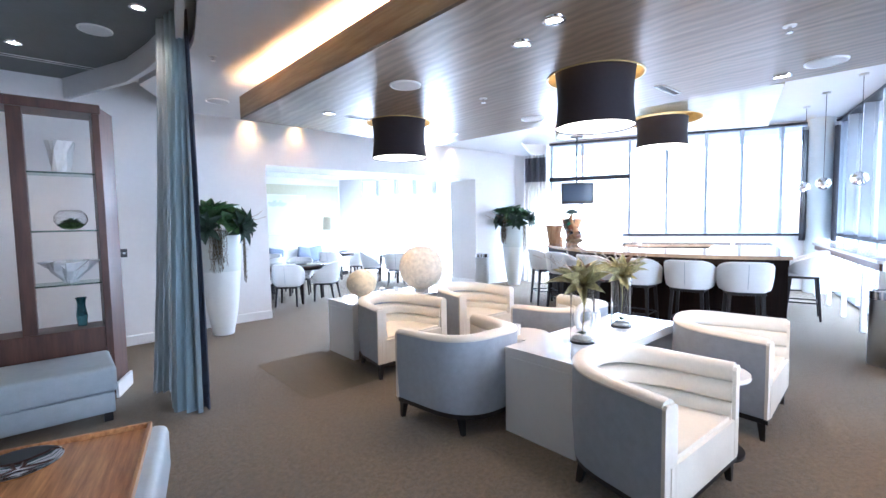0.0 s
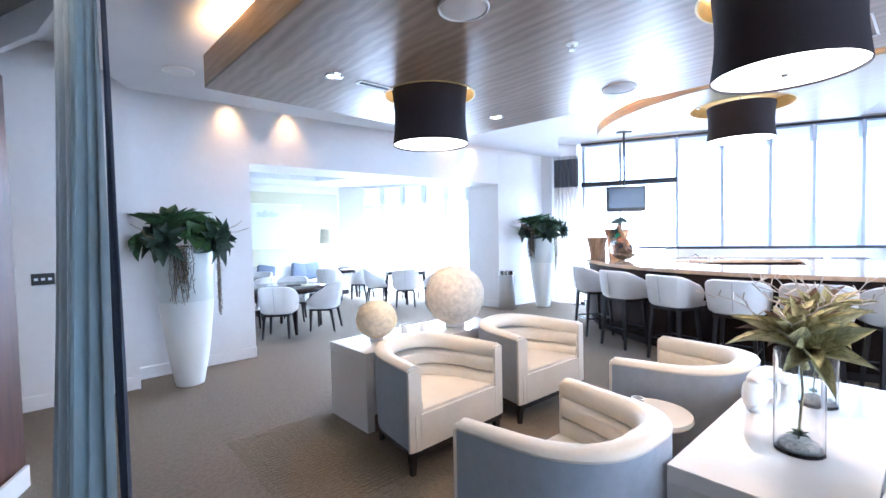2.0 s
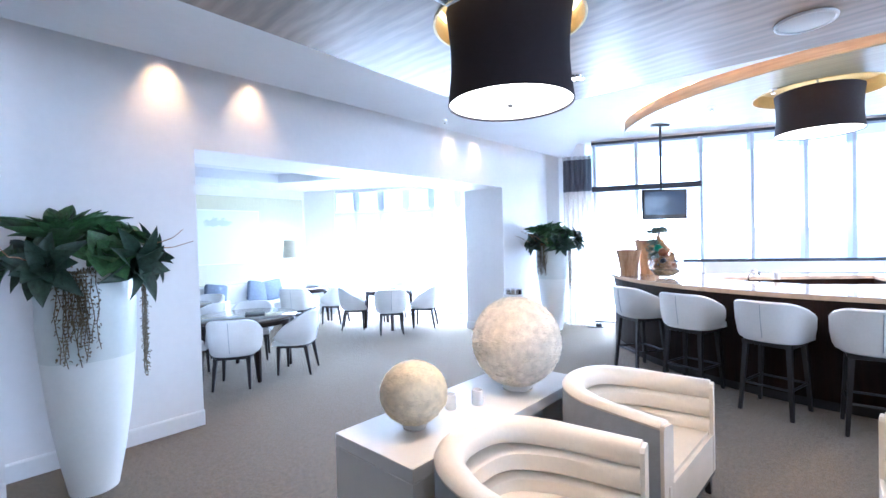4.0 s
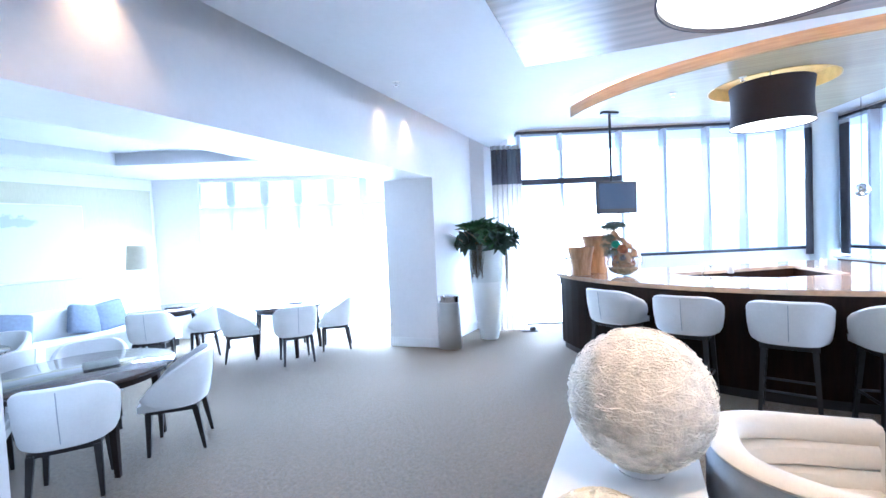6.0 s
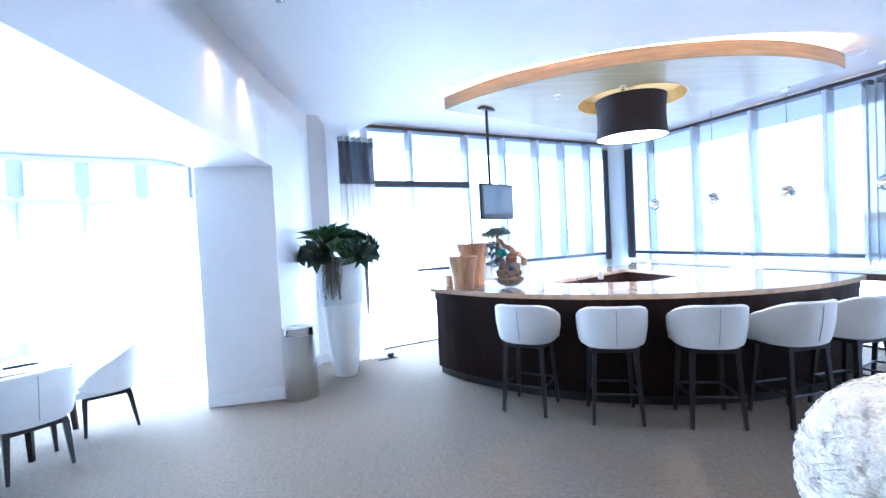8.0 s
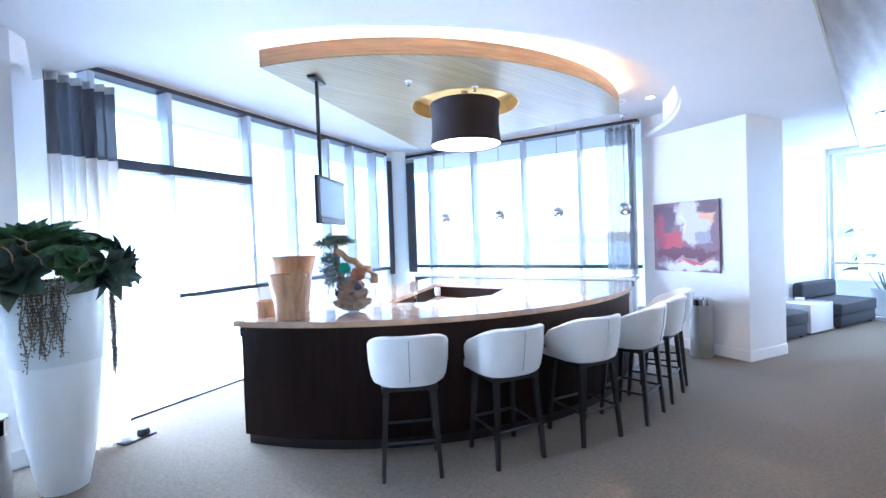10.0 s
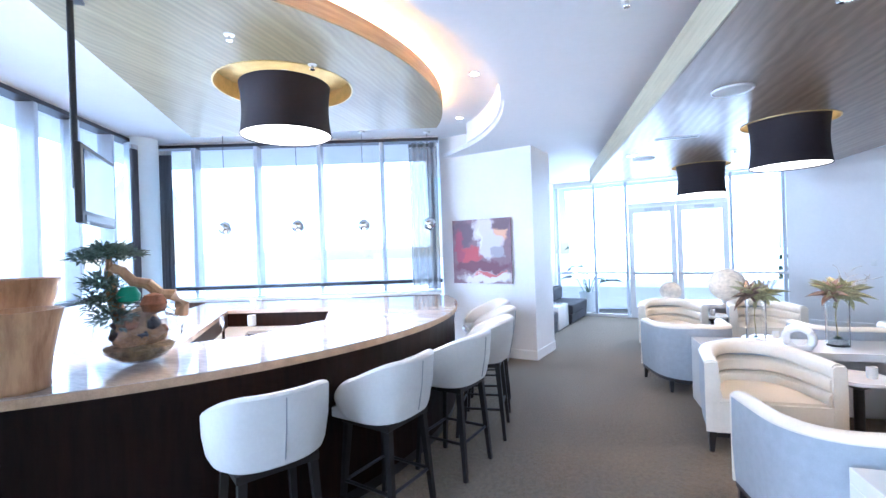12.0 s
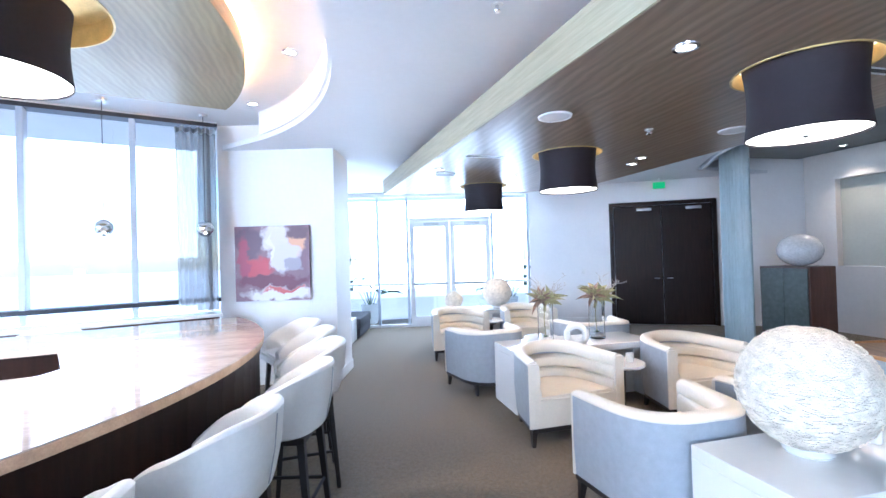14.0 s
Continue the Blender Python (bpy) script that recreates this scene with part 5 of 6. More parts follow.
curtain("sheer_curtain", "charcoal curtain stacked beside the column", [along(EAST0, CORNER, EL - 0.82, -0.27), along(EAST0, CORNER, EL - 0.66, -0.27)], 1.06, 3.36, M_CURT_DK, 3, 0.03, "bar curtains", [(1.06, 3.36, M_SHEER_DK)])

# Small dark base of unknown use, built as a plate with a weight.
cf = thing("black_base", "small black metal base of unknown use beside the sheer curtain", "door stop", m=pose(8.98, 5.72, 0, 0, 0, -64))
part("plate", bm_box(-0.14, 0.14, -0.06, 0.06, 0.0, 0.015, 0.004), M_BLACKPL, cf)
part("weight", bm_lathe([(0.05, 0.016), (0.055, 0.03), (0.045, 0.075), (0.02, 0.085)], 20, at=(0.06, 0, 0)), M_BLACKPL, cf)

# ---- dark double door ----
dd = thing("door_dark", "dark espresso wood double door, closed", "door", kind="structure", m=pose(-1.985, -2.033, 0, 0, 0, heading((-3.4, -1.23), (1.42, -3.96))))
DW = 2.14
for x0, x1, z0, z1 in ((0, 0.085, 0, 2.70), (DW - 0.085, DW, 0, 2.70), (0.085, DW - 0.085, 2.615, 2.70)):
    part("frame", bm_box(x0, x1, 0.002, 0.06, z0, z1, 0.004, 1), M_ESPRESSO, dd, smooth=False)
for k in range(2):
    a = 0.09 + k * (DW - 0.18) / 2
    b = a + (DW - 0.18) / 2 - 0.006
    lf = part("leaf", bm_box(a + 0.002, b, 0.004, 0.03, 0.01, 2.61, 0.003, 1), M_ESPRESSO, dd, smooth=False)
    hx = b - 0.08 if k == 0 else a + 0.08
    part("handle", bm_tube([(hx, 0.03, 1.02), (hx, 0.075, 1.02), (hx - 0.1 * (1 if k == 0 else -1), 0.075, 1.02)], 0.009, 8), M_STEEL, lf, "satin steel lever handle")
    part("closer", bm_box(a + 0.2, a + 0.5, 0.031, 0.075, 2.50, 2.56, 0.004), M_STEEL, lf)
ex = thing("exit_sign", "small green exit sign on the ceiling", "exit sign", m=pose(-0.85, -2.35, 0, 0, 0, heading((-3.4, -1.23), (1.42, -3.96))))
part("panel", bm_box(-0.12, 0.12, -0.012, 0.012, 2.94, 3.08, 0.004), M_EXIT, ex)
part("bracket", bm_box(-0.02, 0.02, -0.008, 0.008, 3.081, CEIL), M_TRIM, ex, smooth=False)

# ---- on the consoles ----


M_PEBBLE = mat("pale_pebbles", (0.78, 0.76, 0.72), 0.6, vary=0.4, scale=40, bump=0.8, bump_scale=90)


def glass_vase(x, y, r, h, leafmat, seed, size, flower):
    rnd = random.Random(seed)
    t = thing("glass_vase", "tall clear cylinder vase with a succulent spray", "vase", "console vases", m=pose(x, y, 0.65))
    part("glass", bm_lathe([(0.001, 0.0), (r, 0.0), (r, h), (r - 0.005, h), (r - 0.005, 0.016), (0.001, 0.016)], 32, cap=False), M_GLASS, t)
    part("stones", bm_lathe([(r - 0.02, 0.018), (r - 0.018, 0.035), (r * 0.55, 0.045), (0.001, 0.05)], 20, cap=False), M_PEBBLE, t)
    rosette(t, "base_plant", (0, 0, 0.06), (0, 0, 1), r * 0.6, 14, M_LEAF, rnd, 0.35, 0.7)
    stem = part("stem", bm_tube([(0, 0, 0.08), (0.01, -0.01, h * 0.6), (0, 0, h)], 0.005, 6), M_LEAF_OLIVE, t)
    rosette(t, "succulent", (0, 0, h + 0.0), (rnd.uniform(-0.25, 0.25), rnd.uniform(-0.25, 0.25), 1), size, 24, leafmat, rnd, 0.27, 0.58)
    rosette(t, "succulent", (0.04, 0.03, h + 0.03), (0.6, 0.3, 0.8), size * 0.7, 14, M_LEAF_BROWN, rnd, 0.26, 0.6)
    rosette(t, "succulent", (-0.04, -0.03, h + 0.01), (-0.7, -0.3, 0.6), size * 0.75, 14, M_LEAF_OLIVE, rnd, 0.3, 0.6)
    bm = bmesh.new()
    for k in range(9 if flower else 5):
        a = rnd.uniform(0, 6.28)
        p = Vector((0, 0, h + 0.05))
        pts = [p]
        for j in range(7):
            p = p + Vector((math.cos(a) * 0.035 + rnd.gauss(0, 0.016), math.sin(a) * 0.035 + rnd.gauss(0, 0.016), 0.028 + rnd.gauss(0, 0.012)))
            pts.append(p)
            if j > 2:
                bm_tube([p, p + Vector((rnd.gauss(0, 0.03), rnd.gauss(0, 0.03), 0.03))], 0.003, 3, bm)
        bm_tube(pts, 0.004, 4, bm, taper=0.4)
    part("bleached_twig", bm, mat("bleached_twig", (0.55, 0.48, 0.42), 0.8, vary=0.2, scale=30), t)["kind"] = "stuff"


glass_vase(2.97, 1.07, 0.09, 0.43, M_LEAF_OLIVE, 21, 0.33, False)
glass_vase(3.64, 1.10, 0.085, 0.43, M_LEAF_OLIVE, 22, 0.31, True)
bm = bmesh.new()
bm_tube([(0.0, 0.10 * math.cos(a), 0.115 + 0.10 * math.sin(a)) for a in [2 * math.pi * k / 28 for k in range(28)]], 0.036, 14, bm, True)
solo("ring_sculpture", bm, M_CERAMIC, "white glazed ring sculpture standing on the console", "sculpture", m=pose(3.36, 1.27, 0.632, 0, 0, 60))

# ---- on the bar ----


def turned_vessel(x, y, r0, r1, h, label):
    prof = [(r0, 0), (r0 * 1.03, 0.01)] + [(r0 + (r1 - r0) * (k / 10) ** 1.6, h * k / 10) for k in range(1, 11)]
    inner = [(r - 0.014, z) for r, z in prof[:2:-1]]
    return solo("wooden_vessel", bm_lathe(prof + inner, 36), M_TURNED, label, "wooden vessel", "wooden vessels", m=pose(x, y, 1.073, 0, 0, 40 * h * 10))


turned_vessel(7.86, 4.70, 0.120, 0.180, 0.38, "tall flared pale wooden vessel on the bar")
turned_vessel(8.23, 4.52, 0.135, 0.215, 0.52, "taller flared pale wooden vessel on the bar")
turned_vessel(8.17, 4.80, 0.09, 0.10, 0.14, "low pale wooden bowl on the bar")
bw = thing("glass_bowl", "round glass bowl of driftwood with a bonsai", "terrarium", m=pose(7.76, 4.16, 1.073) @ Matrix.Scale(1.2, 4))
br = 0.185
part("glass", bm_lathe([(0.001, 0.002)] + [(br * math.sin(a), br * 0.86 - br * 0.86 * math.cos(a)) for a in [0.35 + (2.5 - 0.35) * k / 14 for k in range(15)]] + [((br - 0.006) * math.sin(a), br * 0.86 - (br - 0.006) * 0.86 * math.cos(a)) for a in [2.5 - (2.5 - 0.35) * k / 14 for k in range(15)]] + [(0.001, 0.014)], 36, cap=False), M_GLASS, bw)
part("gravel", bm_lathe([(0.05, 0.018), (0.10, 0.03), (0.140, 0.062), (0.150, 0.085), (0.09, 0.10), (0.001, 0.105)], 24, cap=False), mat("ochre_gravel", (0.34, 0.24, 0.13), 0.9, vary=0.5, scale=26, bump=1.0, bump_scale=60), bw)
rb = random.Random(5)
bm = bm_lathe([(0.001, 0.09), (0.09, 0.095), (0.115, 0.13), (0.10, 0.19), (0.075, 0.24), (0.03, 0.27), (0.001, 0.275)], 22, cap=False)
for v in bm.verts:
    v.co += Vector((noise.noise(v.co * 14), noise.noise(v.co * 14 + Vector((7, 0, 0))), noise.noise(v.co * 14 + Vector((0, 7, 0))))) * 0.03
part("driftwood", bm, M_WOODDRIFT, bw, "brown weathered driftwood")
M_RUST = mat("rust_clay", (0.28, 0.10, 0.04), 0.7, vary=0.3, scale=20, bump=0.4)
M_BLUESTONE = mat("dark_slate_stone", (0.05, 0.055, 0.075), 0.6, vary=0.3, scale=20, bump=0.4)
for k in range(9):
    a = k * 0.7 + rb.uniform(-0.2, 0.2)
    bm = bm_lathe([(0.001, 0), (0.03, 0.012), (0.036, 0.03), (0.022, 0.052), (0.001, 0.056)], 9, cap=False)
    for v in bm.verts:
        v.co *= rb.uniform(0.85, 1.15)
    st = part("stone", bm, M_BLUESTONE if k % 3 else M_RUST, bw)
    st.matrix_basis = pose(0.085 * math.cos(a), 0.085 * math.sin(a), 0.115 + 0.05 * (k % 2), rb.uniform(-30, 30), rb.uniform(-30, 30), rb.uniform(0, 90))


def leaning(d, fwd, z):
    """A point d along the bonsai's lean and fwd across it."""
    return (0.62 * d - 0.78 * fwd, 0.78 * d + 0.62 * fwd, z)


part("root", bm_tube([leaning(*p) for p in ((0.10, 0.03, 0.47), (0.06, 0.045, 0.45), (0.02, 0.035, 0.40), (-0.04, 0.06, 0.385), (-0.09, 0.045, 0.33), (-0.14, 0.06, 0.325), (-0.18, 0.05, 0.27), (-0.175, 0.04, 0.22))], 0.022, 9, taper=1.5), M_TURNED, bw, "pale gnarled root")
part("trunk", bm_tube([leaning(*p) for p in ((0.02, 0, 0.08), (0.07, 0, 0.2), (0.10, 0, 0.33), (0.115, 0, 0.44), (0.11, 0, 0.55))], 0.045, 9, taper=0.22), M_WOODDRIFT, bw)
part("glazed_stone", bm_lathe([(0.001, 0), (0.045, 0.02), (0.05, 0.05), (0.03, 0.085), (0.001, 0.09)], 14, at=leaning(0.04, 0.06, 0.29), cap=False), M_TOY, bw, "bright green glazed stone")
part("clay_ball", bm_lathe([(0.001, 0), (0.045, 0.015), (0.058, 0.055), (0.04, 0.095), (0.001, 0.108)], 14, at=leaning(-0.06, 0.07, 0.235), cap=False), M_RUST, bw)
bm = bmesh.new()
for d_, f_, cz, rad, nl in ((0.12, 0, 0.54, 0.11, 330), (0.19, 0.02, 0.52, 0.075, 170), (0.04, 0.02, 0.53, 0.08, 190), (0.11, 0, 0.565, 0.08, 150), (0.14, 0.03, 0.40, 0.08, 260), (0.14, 0.04, 0.32, 0.09, 300), (0.10, 0.05, 0.24, 0.09, 240)):
    cx, cy, cz = leaning(d_, f_, cz)
    for k in range(nl):
        v = Vector((rb.gauss(0, 1), rb.gauss(0, 1), rb.gauss(0, 0.45)))
        v = v.normalized() * rad * rb.uniform(0.35, 1.0)
        v.z *= 0.45 if cz > 0.45 else 0.8
        bm_leaf(bm, (cx + v.x, cy + v.y, cz + v.z), (v.x, v.y, v.z + rb.uniform(-0.02, 0.06)), (0.1, 0.1, 1), rb.uniform(0.022, 0.040), 0.016, 0.1, 0.001)
part("bonsai_crown", bm, mat("blue_green_needles", (0.15, 0.20, 0.155), 0.6, vary=0.5, scale=20), bw, "fine blue-green foliage")["kind"] = "stuff"

# ---- side lounge ----
sh = thing("display_shelf", "tall walnut display cabinet with open glass shelves", "display cabinet")
X0, X1, Y0, Y1, ZT = -1.50, 0.325, 4.46, 4.82, 2.72
for a, b in ((X0, X0 + 0.07), (-0.62, -0.55), (X1 - 0.055, X1)):
    part("upright", bm_box(a, b, Y0, Y1, 0.0, ZT - 0.085, 0.003, 1), M_WALNUT, sh, smooth=False)
part("upright", bm_box(-0.30, -0.20, Y0 + 0.02, Y1 - 0.02, 0.66, ZT - 0.085, 0.003, 1), M_WALNUT, sh, smooth=False)
part("cornice", bm_box(X0, X1 + 0.01, Y0 - 0.01, Y1 + 0.01, ZT - 0.084, ZT, 0.004, 1), M_WALNUT, sh, smooth=False)
part("base_cabinet", bm_box(X0 + 0.071, X1 - 0.056, Y0 + 0.01, Y1 - 0.01, 0.1, 0.66, 0.003, 1), M_WALNUT, sh, smooth=False)
for z in (1.07, 1.56, 2.08):
    for a, b in ((X0 + 0.072, -0.622), (-0.198, X1 - 0.058)):
        part("glass_shelf", bm_box(a, b, Y0 + 0.02, Y1 - 0.02, z, z + 0.014, 0.002, 1), M_SHELFGLASS, sh, "green-edged glass shelf", smooth=False)
part("side_panel", bm_prism([(X1 + 0.001, Y0), (0.452, 4.80), (0.43, 4.82), (X1 + 0.001, 4.56)], 0.0, ZT - 0.02), M_WALNUT, sh, "wide splayed walnut side panel", smooth=False)
solo("baseboard_end", bm_prism([(0.328, 4.30), (0.475, 4.66), (0.455, 4.67), (0.308, 4.31)], 0, 0.14), M_TRIM, "white skirting at the foot of the cabinet", "baseboard", kind="structure", smooth=False)


def crystal(x, y, z, prof, label, name, wob, material=None, seg=18):
    bm = bm_lathe(prof + [(r * 0.88, zz + 0.004) for r, zz in prof[::-1][:-1]], seg, cap=False)
    for v in bm.verts:
        r = math.hypot(v.co.x, v.co.y)
        a = math.atan2(v.co.y, v.co.x)
        k = 1 + wob * math.sin(6 * a + v.co.z * 40)
        v.co.x *= k
        v.co.y *= k
        v.co.z += wob * 0.25 * r * math.sin(5 * a)
    return solo(name, bm, material or M_CRYSTAL, label, "glassware", "shelf glassware", m=pose(x, y, z), smooth=False)


crystal(0.04, 4.64, 2.095, [(0.07, 0.002), (0.075, 0.08), (0.085, 0.2), (0.11, 0.29)], "cut crystal flared vase on a glass shelf", "crystal_vase", 0.10)
crystal(0.05, 4.64, 1.085, [(0.05, 0.002), (0.06, 0.03), (0.14, 0.12), (0.20, 0.20)], "cut crystal footed bowl on a glass shelf", "crystal_bowl", 0.16)
crystal(0.11, 4.64, 0.662, [(0.035, 0.002), (0.045, 0.1), (0.03, 0.2), (0.034, 0.24), (0.045, 0.27)], "slim teal art glass vase on the cabinet base", "teal_vase", 0.03, M_TEALGLASS)
te = thing("terrarium_globe", "small glass globe planted with green moss", "terrarium", m=pose(0.08, 4.64, 1.576))
part("glass", bm_lathe([(0.001, 0.002)] + [(0.125 * math.sin(a), 0.10 - 0.10 * math.cos(a)) for a in [0.4 + 2.1 * k / 10 for k in range(11)]] + [(0.12 * math.sin(a), 0.10 - 0.096 * math.cos(a)) for a in [2.5 - 2.1 * k / 10 for k in range(11)]], 28, cap=False), M_GLASS, te)
part("moss", bm_lathe([(0.07, 0.016), (0.1, 0.05), (0.05, 0.075), (0.001, 0.08)], 16, cap=False), mat("green_moss", (0.09, 0.16, 0.04), 0.95, vary=0.5, scale=30, bump=1.0), te)
rosette(te, "plant", (0.0, 0, 0.07), (0, 0, 1), 0.09, 16, M_LEAF, random.Random(8), 0.4, 0.8)

bn = thing("bench", "silver-blue upholstered bench in front of the cabinet", "bench", m=pose(-0.57, 4.08, 0, 0, 0, 0))
part("seat", bm_box(-0.85, 0.85, -0.36, 0.30, 0.24, 0.46, 0.035, 3), M_BENCH, bn)
part("box_base", bm_box(-0.83, 0.83, -0.34, 0.28, 0.07, 0.239, 0.012), M_BENCH, bn)
for sx in (-0.78, 0.78):
    for sy in (-0.3, 0.24):
        part("foot", bm_box(sx - 0.03, sx + 0.03, sy - 0.03, sy + 0.03, 0, 0.07), M_BLACK, bn, smooth=False)

ot = thing("ottoman", "square silver-blue upholstered ottoman beside the aisle", "ottoman", m=pose(-0.20, 1.98, 0, 0, 0, -13))
part("cushion", bm_box(-0.52, 0.52, -0.52, 0.52, 0.10, 0.40, 0.05, 3), M_BENCH, ot)
for sx in (-0.42, 0.42):
    for sy in (-0.42, 0.42):
        part("foot", bm_box(sx - 0.03, sx + 0.03, sy - 0.03, sy + 0.03, 0, 0.1), M_BLACK, ot, smooth=False)
ty = thing("tray", "striped timber tray with a raised rim on the ottoman", "tray", m=pose(-0.22, 1.98, 0.401, 0, 0, -13))
part("board", bm_box(-0.44, 0.44, -0.44, 0.44, 0.0, 0.018, 0.003), M_TRAY, ty, smooth=False)
for a, b, c, d in ((-0.46, 0.46, -0.46, -0.441), (-0.46, 0.46, 0.441, 0.46), (-0.46, -0.441, -0.44, 0.44), (0.441, 0.46, -0.44, 0.44)):
    part("rim", bm_box(a, b, c, d, 0.0, 0.045, 0.003), M_TRAY, ty, smooth=False)
solo("silver_dish", bm_lathe([(0.07, 0), (0.09, 0.008), (0.16, 0.035), (0.175, 0.05), (0.168, 0.052), (0.13, 0.03), (0.001, 0.02)], 36, cap=False), M_CHROME, "shallow polished silver dish on the tray", "dish", m=pose(-0.24, 2.17, 0.42))

cb = thing("sideboard", "tall dark cabinet with patinated green doors", "cabinet", m=pose(-2.1, -0.5, 0, 0, 0, -90))
part("body", bm_box(-0.45, 0.45, -0.30, 0.28, 0.06, 1.28, 0.006), M_WALNUT, cb, smooth=False)
for k in range(2):
    part("door", bm_box(-0.42 + k * 0.423, -0.003 + k * 0.423, 0.281, 0.30, 0.1, 1.25, 0.004), M_GREENDOOR, cb, "patinated green door", smooth=False)
part("plinth", bm_box(-0.42, 0.42, -0.27, 0.24, 0, 0.06), M_BLACK, cb, smooth=False)
bm = bmesh.new()
bmesh.ops.create_uvsphere(bm, u_segments=32, v_segments=18, radius=0.34)
for v in bm.verts:
    v.co.z = v.co.z * 0.84 + 0.285
solo("pearl_orb", bm, M_PEARL, "large pearly orb on the dark cabinet", "ornament", m=pose(-2.1, -0.42, 1.282))
sf = thing("sofa", "grey-blue upholstered sofa against the beige wall", "sofa", m=pose(-2.66, 2.3, 0, 0, 0, 90))
part("seat", bm_box(-0.95, 0.95, -0.42, 0.38, 0.12, 0.44, 0.04, 3), M_BENCH, sf)
part("backrest", bm_box(-0.95, 0.95, 0.381, 0.56, 0.12, 0.80, 0.05, 3), M_BENCH, sf)
for s_ in (-1, 1):
    part("arm", bm_box(min(s_ * 0.951, s_ * 1.12), max(s_ * 0.951, s_ * 1.12), -0.42, 0.56, 0.12, 0.62, 0.04, 3), M_BENCH, sf)
    for y_ in (-0.36, 0.5):
        part("foot", bm_box(s_ * 0.9 - 0.03, s_ * 0.9 + 0.03, y_ - 0.03, y_ + 0.03, 0, 0.12), M_BLACK, sf, smooth=False)
pn = thing("wall_panel", "small black control panel on the white wall", "control panel", m=pose(0.58, 6.398, 1.245))
part("plate", bm_box(-0.085, 0.085, -0.018, 0.0, -0.055, 0.055, 0.004), M_BLACKPL, pn)
for k in (-0.05, 0.0, 0.05):
    part("button", bm_box(k - 0.014, k + 0.014, -0.021, -0.0185, -0.012, 0.012), M_STEEL, pn, smooth=False)
sp = thing("light_switch", "white wall switch plate by the dark door", "switch", m=pose(*along((-3.4, -1.23), (1.42, -3.96), 4.35, 0.004), 1.2, 0, 0, heading((-3.4, -1.23), (1.42, -3.96))))
part("plate", bm_box(-0.04, 0.04, 0.0, 0.008, -0.06, 0.06, 0.002), M_CERAMIC, sp)
part("rocker", bm_box(-0.015, 0.015, 0.0085, 0.013, -0.03, 0.03, 0.001), M_CERAMIC, sp)

# ---- terrace end ----
SW = pose(*SE0, 0, 0, 0, heading(SE0, SE1))


def lounger(d0, d1, pillow):
    t = thing("lounge_seat", "low charcoal upholstered lounge seat by the window", "sofa", "charcoal lounge seats", m=SW @ pose((d0 + d1) / 2, 0.02, 0))
    w = (d1 - d0) / 2
    part("seat", bm_box(-w, w, 0.0, 0.72, 0.22, 0.42, 0.03, 3), M_CHARCOAL, t)
    part("box_base", bm_box(-w + 0.01, w - 0.01, 0.01, 0.70, 0.04, 0.219, 0.01), M_CHARCOAL, t)
    bk = part("backrest", bm_box(-w + 0.02, w - 0.02, 0.0, 0.16, 0.421, 0.72, 0.05, 3), M_CHARCOAL, t)
    for sx in (-1, 1):
        for sy in (0.06, 0.64):
            part("foot", bm_box(sx * (w - 0.07) - 0.02, sx * (w - 0.07) + 0.02, sy - 0.02, sy + 0.02, 0, 0.04), M_BLACK, t, smooth=False)


lounger(0.12, 1.35, True)
lounger(2.35, 3.15, False)
sb = thing("cube_table", "white lacquered cube table between the lounge seats", "side table", m=SW @ pose(1.85, 0.36, 0))
part("shell", bm_box(-0.34, 0.34, -0.33, 0.33, 0.03, 0.48, 0.006), M_LACQ, sb)
part("plinth", bm_box(-0.3, 0.3, -0.29, 0.29, 0, 0.03), M_BLACK, sb, smooth=False)
solo("tissue_box", bm_box(-0.09, 0.09, -0.06, 0.06, 0, 0.05, 0.008), M_CERAMIC, "flat white box on the cube table", "box", m=SW @ pose(1.8, 0.36, 0.481, 0, 0, 20))


def patio_plant(x, y, seed, h):
    rnd = random.Random(seed)
    t = thing("patio_plant", "broad-leaved green plant in a pale terrace pot", "plant", "terrace plants", m=pose(x, y, -0.03))
    part("pot", bm_lathe([(0.17, 0), (0.24, 0.5), (0.25, 0.52), (0.22, 0.52), (0.21, 0.44)], 24), M_POT, t)
    for k in range(11):
        a = k * 2.4 + rnd.uniform(-0.3, 0.3)
        hh = h * rnd.uniform(0.45, 1.0)
        tip = Vector((0.28 * math.cos(a), 0.28 * math.sin(a), hh))
        st = part("stalk", bm_tube([(0, 0, 0.45), (tip.x * 0.4, tip.y * 0.4, hh * 0.6), tip], 0.012, 5, taper=0.5), M_LEAF, t)
        ob = new("leaf", leaf_mesh(M_LEAF, 0.3, 0.15))
        ob.parent = st
        d = Vector((math.cos(a), math.sin(a), 0.35)).normalized()
        sd = d.cross(Vector((0, 0, 1))).normalized()
        nr = sd.cross(d)
        ln, wd = rnd.uniform(0.4, 0.62), rnd.uniform(0.16, 0.26)
        ob.matrix_basis = Matrix(((d.x * ln, -sd.x * wd, nr.x * ln, tip.x), (d.y * ln, -sd.y * wd, nr.y * ln, tip.y), (d.z * ln, -sd.z * wd, nr.z * ln, tip.z), (0, 0, 0, 1)))


patio_plant(5.05, -5.6, 31, 1.6)
patio_plant(2.05, -5.2, 32, 1.7)
patio_plant(1.3, -5.6, 33, 1.3)

# ---- dining room ----
dch = shell_seat("dining_chair", "white upholstered dining chair on dark legs", "dining chairs", 0.46, 0.82, 0.33, "chair")


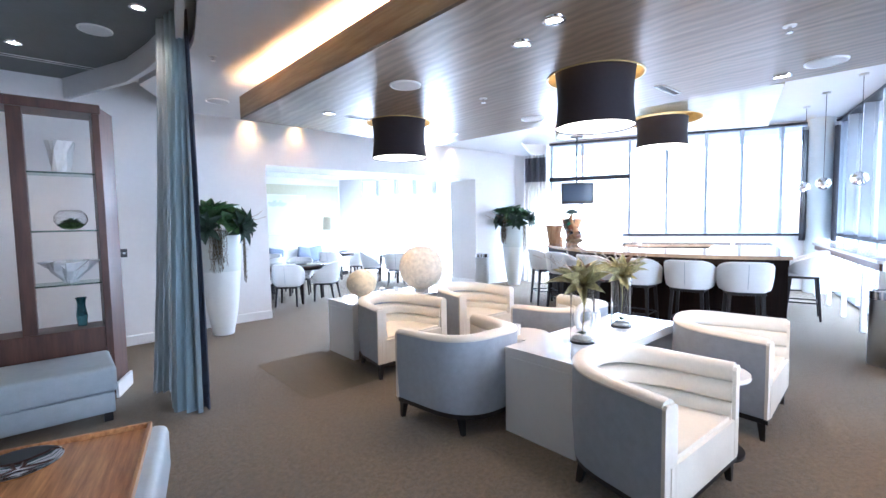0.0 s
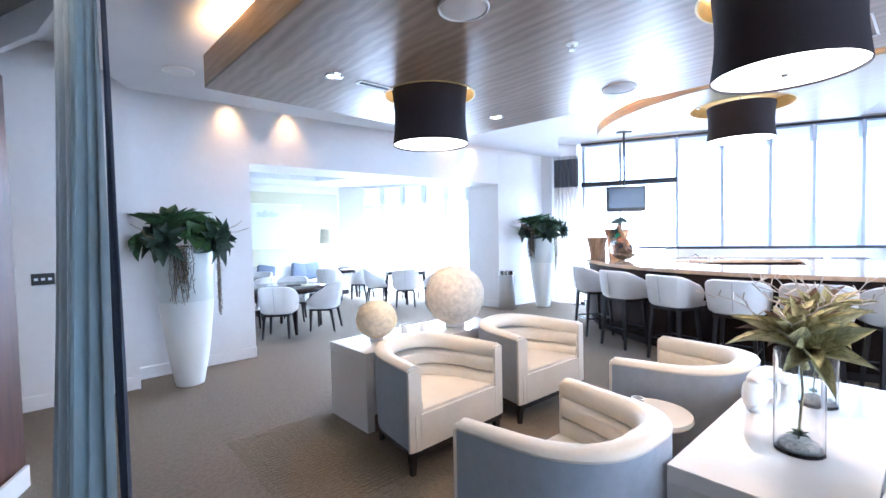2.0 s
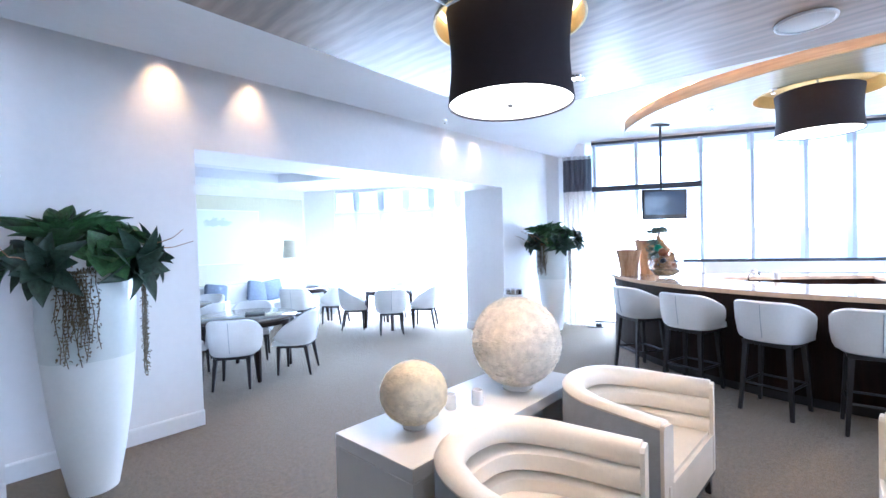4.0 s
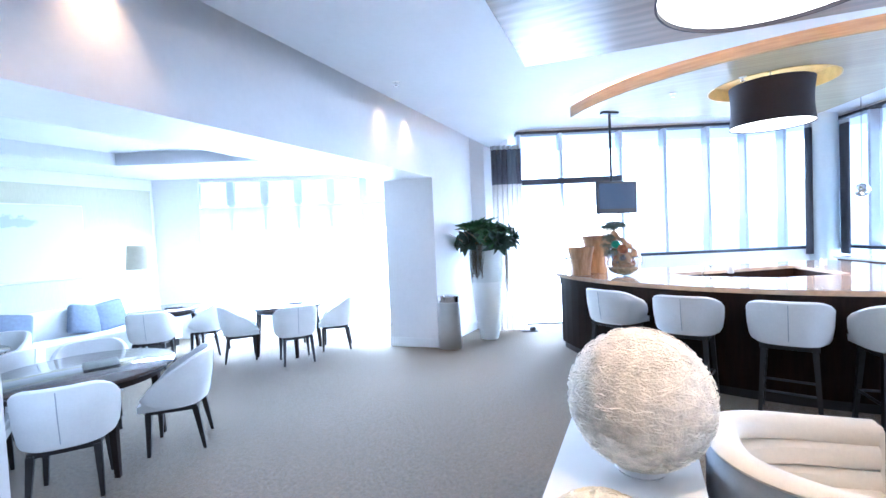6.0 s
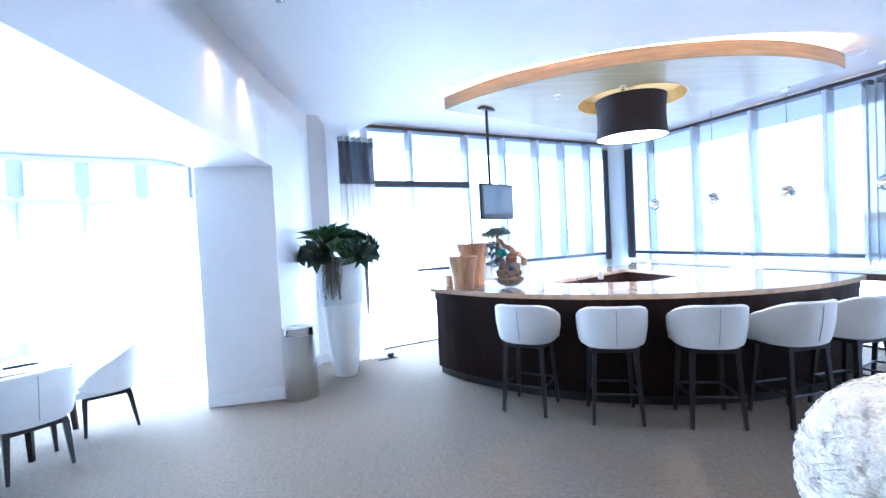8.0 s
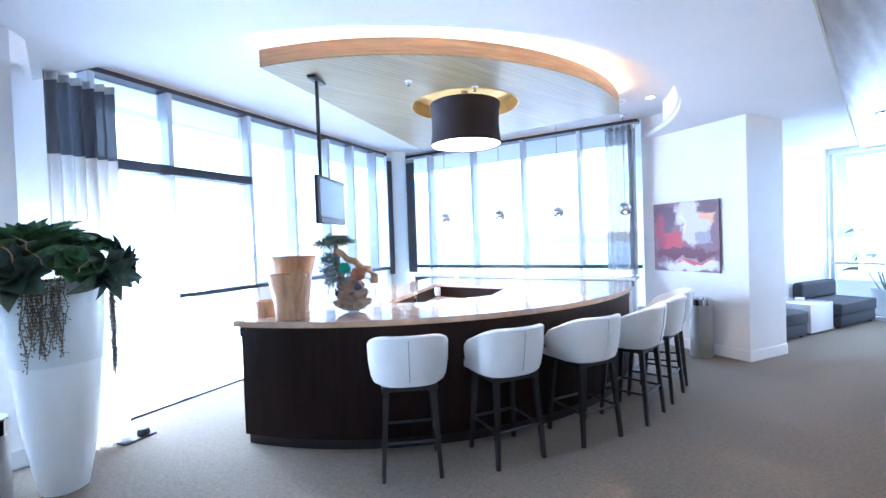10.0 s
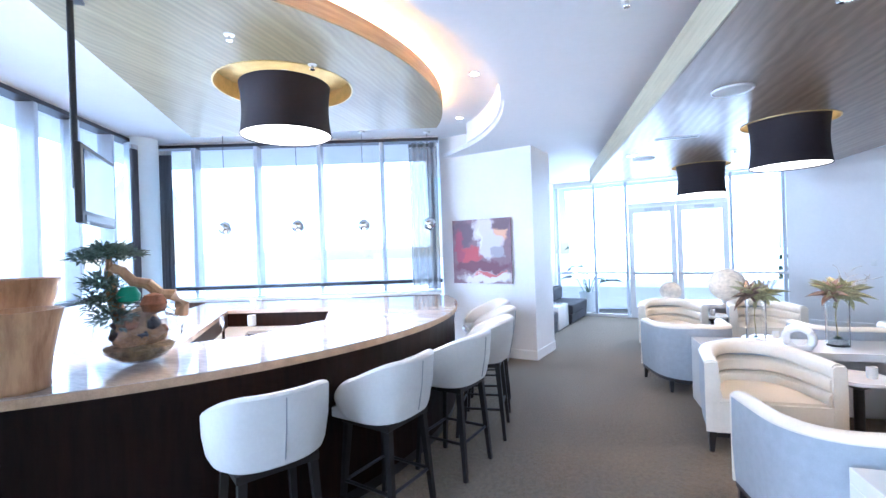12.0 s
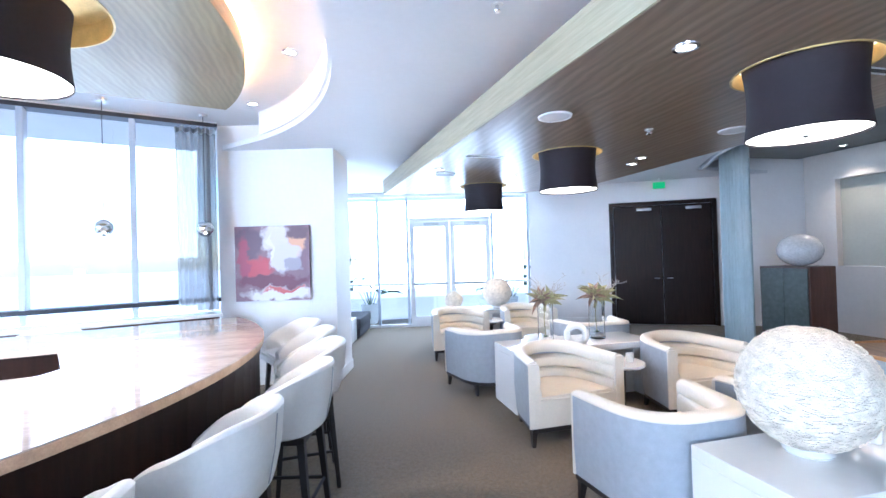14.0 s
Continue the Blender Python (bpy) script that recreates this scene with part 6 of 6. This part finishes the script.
def round_table(x, y, r, turn):
    t = thing("dining_table", "round dark wood dining table", "table", "dining tables", m=pose(x, y, 0, 0, 0, turn))
    part("tabletop", bm_lathe([(0.001, 0.715), (r - 0.015, 0.715), (r, 0.73), (r, 0.745), (r - 0.006, 0.75), (0.001, 0.75)], 48, cap=False), mat("glossy_dark_tabletop", (0.09, 0.065, 0.055), 0.12, vary=0.1, scale=6, coat=0.4), t)
    part("apron", bm_lathe([(r - 0.09, 0.65), (r - 0.09, 0.714), (r - 0.11, 0.714), (r - 0.11, 0.65), (r - 0.09, 0.65)], 40, cap=False), M_ESPRESSO, t)
    for k in range(4):
        a = math.pi / 4 + k * math.pi / 2
        part("leg", bm_leg((r - 0.13) * math.cos(a), (r - 0.13) * math.sin(a), 0, 0.70, 0.035, 0.06, 0.05 * math.cos(a), 0.05 * math.sin(a)), M_ESPRESSO, t, smooth=False)
    solo("serving_tray", bm_box(-0.16, 0.16, -0.12, 0.12, 0, 0.018, 0.004), M_BLACKPL, "small dark serving tray on the table", "tray", "table trays", m=pose(x + 0.1, y - 0.05, 0.7505, 0, 0, turn + 30))


first = True
for tx, ty_, tr, turn, around in ((3.66, 8.12, 0.64, 35, ((-127, 0.50), (-46, 0.63), (60, 0.72), (150, 0.66))), (6.82, 8.95, 0.55, 10, ((-128, 0.58), (-55, 0.68), (40, 0.66), (140, 0.66))), (6.1, 10.75, 0.5, 20, ((-60, 0.6), (-140, 0.62))), (3.35, 10.1, 0.58, 0, ((-60, 0.64), (-130, 0.64), (30, 0.68)))):
    round_table(tx, ty_, tr, turn)
    for a, d in around:
        m = pose(tx + d * math.cos(radians(a)), ty_ + d * math.sin(radians(a)), 0, 0, 0, a - 90)
        if first:
            dch.matrix_basis = m
            first = False
        else:
            copy_thing(dch, m)
bq = thing("banquette", "cream upholstered banquette along the dining wall", "sofa", m=pose(5.1, 11.6, 0))
part("seat", bm_box(-1.6, 1.6, -0.35, 0.2, 0.12, 0.45, 0.03, 3), M_SHELL, bq)
part("backrest", bm_box(-1.6, 1.6, 0.201, 0.35, 0.12, 0.85, 0.03, 3), M_SHELL, bq)
part("plinth", bm_box(-1.55, 1.55, -0.3, 0.3, 0, 0.12), M_BLACK, bq, smooth=False)
for k, (x, a) in enumerate(((0.35, 12), (0.7, -8), (-0.5, 10))):
    bm = bm_box(-0.22, 0.22, -0.06, 0.06, -0.22, 0.22, 0.05, 3)
    solo("cushion", bm, M_CUSHION, "square slate blue cushion leaning on the banquette", "cushion", "banquette cushions", m=pose(5.1 + x, 11.68, 0.67, -14, a, 0))
fl = thing("floor_lamp", "slim floor lamp with a pale drum shade", "floor lamp", m=pose(5.95, 11.05, 0))
part("base", bm_lathe([(0.14, 0), (0.14, 0.02), (0.02, 0.03)], 24), M_STEEL, fl)
part("pole", bm_tube([(0, 0, 0.02), (0, 0, 1.5)], 0.012, 8), M_STEEL, fl)
part("shade", bm_lathe([(0.2, 1.38), (0.17, 1.75), (0.165, 1.75), (0.195, 1.38), (0.2, 1.38)], 28, cap=False), mat("cream_shade", (0.6, 0.56, 0.42), 0.7, vary=0.04, scale=20), fl)
dp = thing("picture", "wide pale abstract picture on the dining wall", "picture", m=pose(4.6, 11.975, 1.85))
part("canvas", bm_box(-1.05, 1.05, -0.035, -0.01, -0.55, 0.55, 0.003), canvas_paint("pale_paint", (0.66, 0.70, 0.70), [(-0.6, 0.35, 0.3, 0.12, (0.4, 0.48, 0.5)), (0.2, 0.3, 0.3, 0.1, (0.45, 0.5, 0.5)), (-0.7, -0.2, 0.12, 0.1, (0.5, 0.56, 0.56))]), dp, smooth=False)
part("frame", bm_box(-1.07, 1.07, -0.0095, 0.0, -0.57, 0.57), M_TRIM, dp, smooth=False)

# ribbed weave inset beside the console
bm = bmesh.new()
for k in range(34):
    y = 3.02 + k * 0.04
    x0 = 1.60
    x1 = 2.44
    n = int((x1 - x0) / 0.05)
    for j in range(n):
        bm_box(x0 + j * 0.05, x0 + j * 0.05 + 0.038, y, y + 0.020, 0.0, 0.003, bm=bm)
solo("carpet_rib", bm, M_CARPET2, "raised dashes of a woven pattern in the carpet", "carpet", kind="stuff", smooth=False)
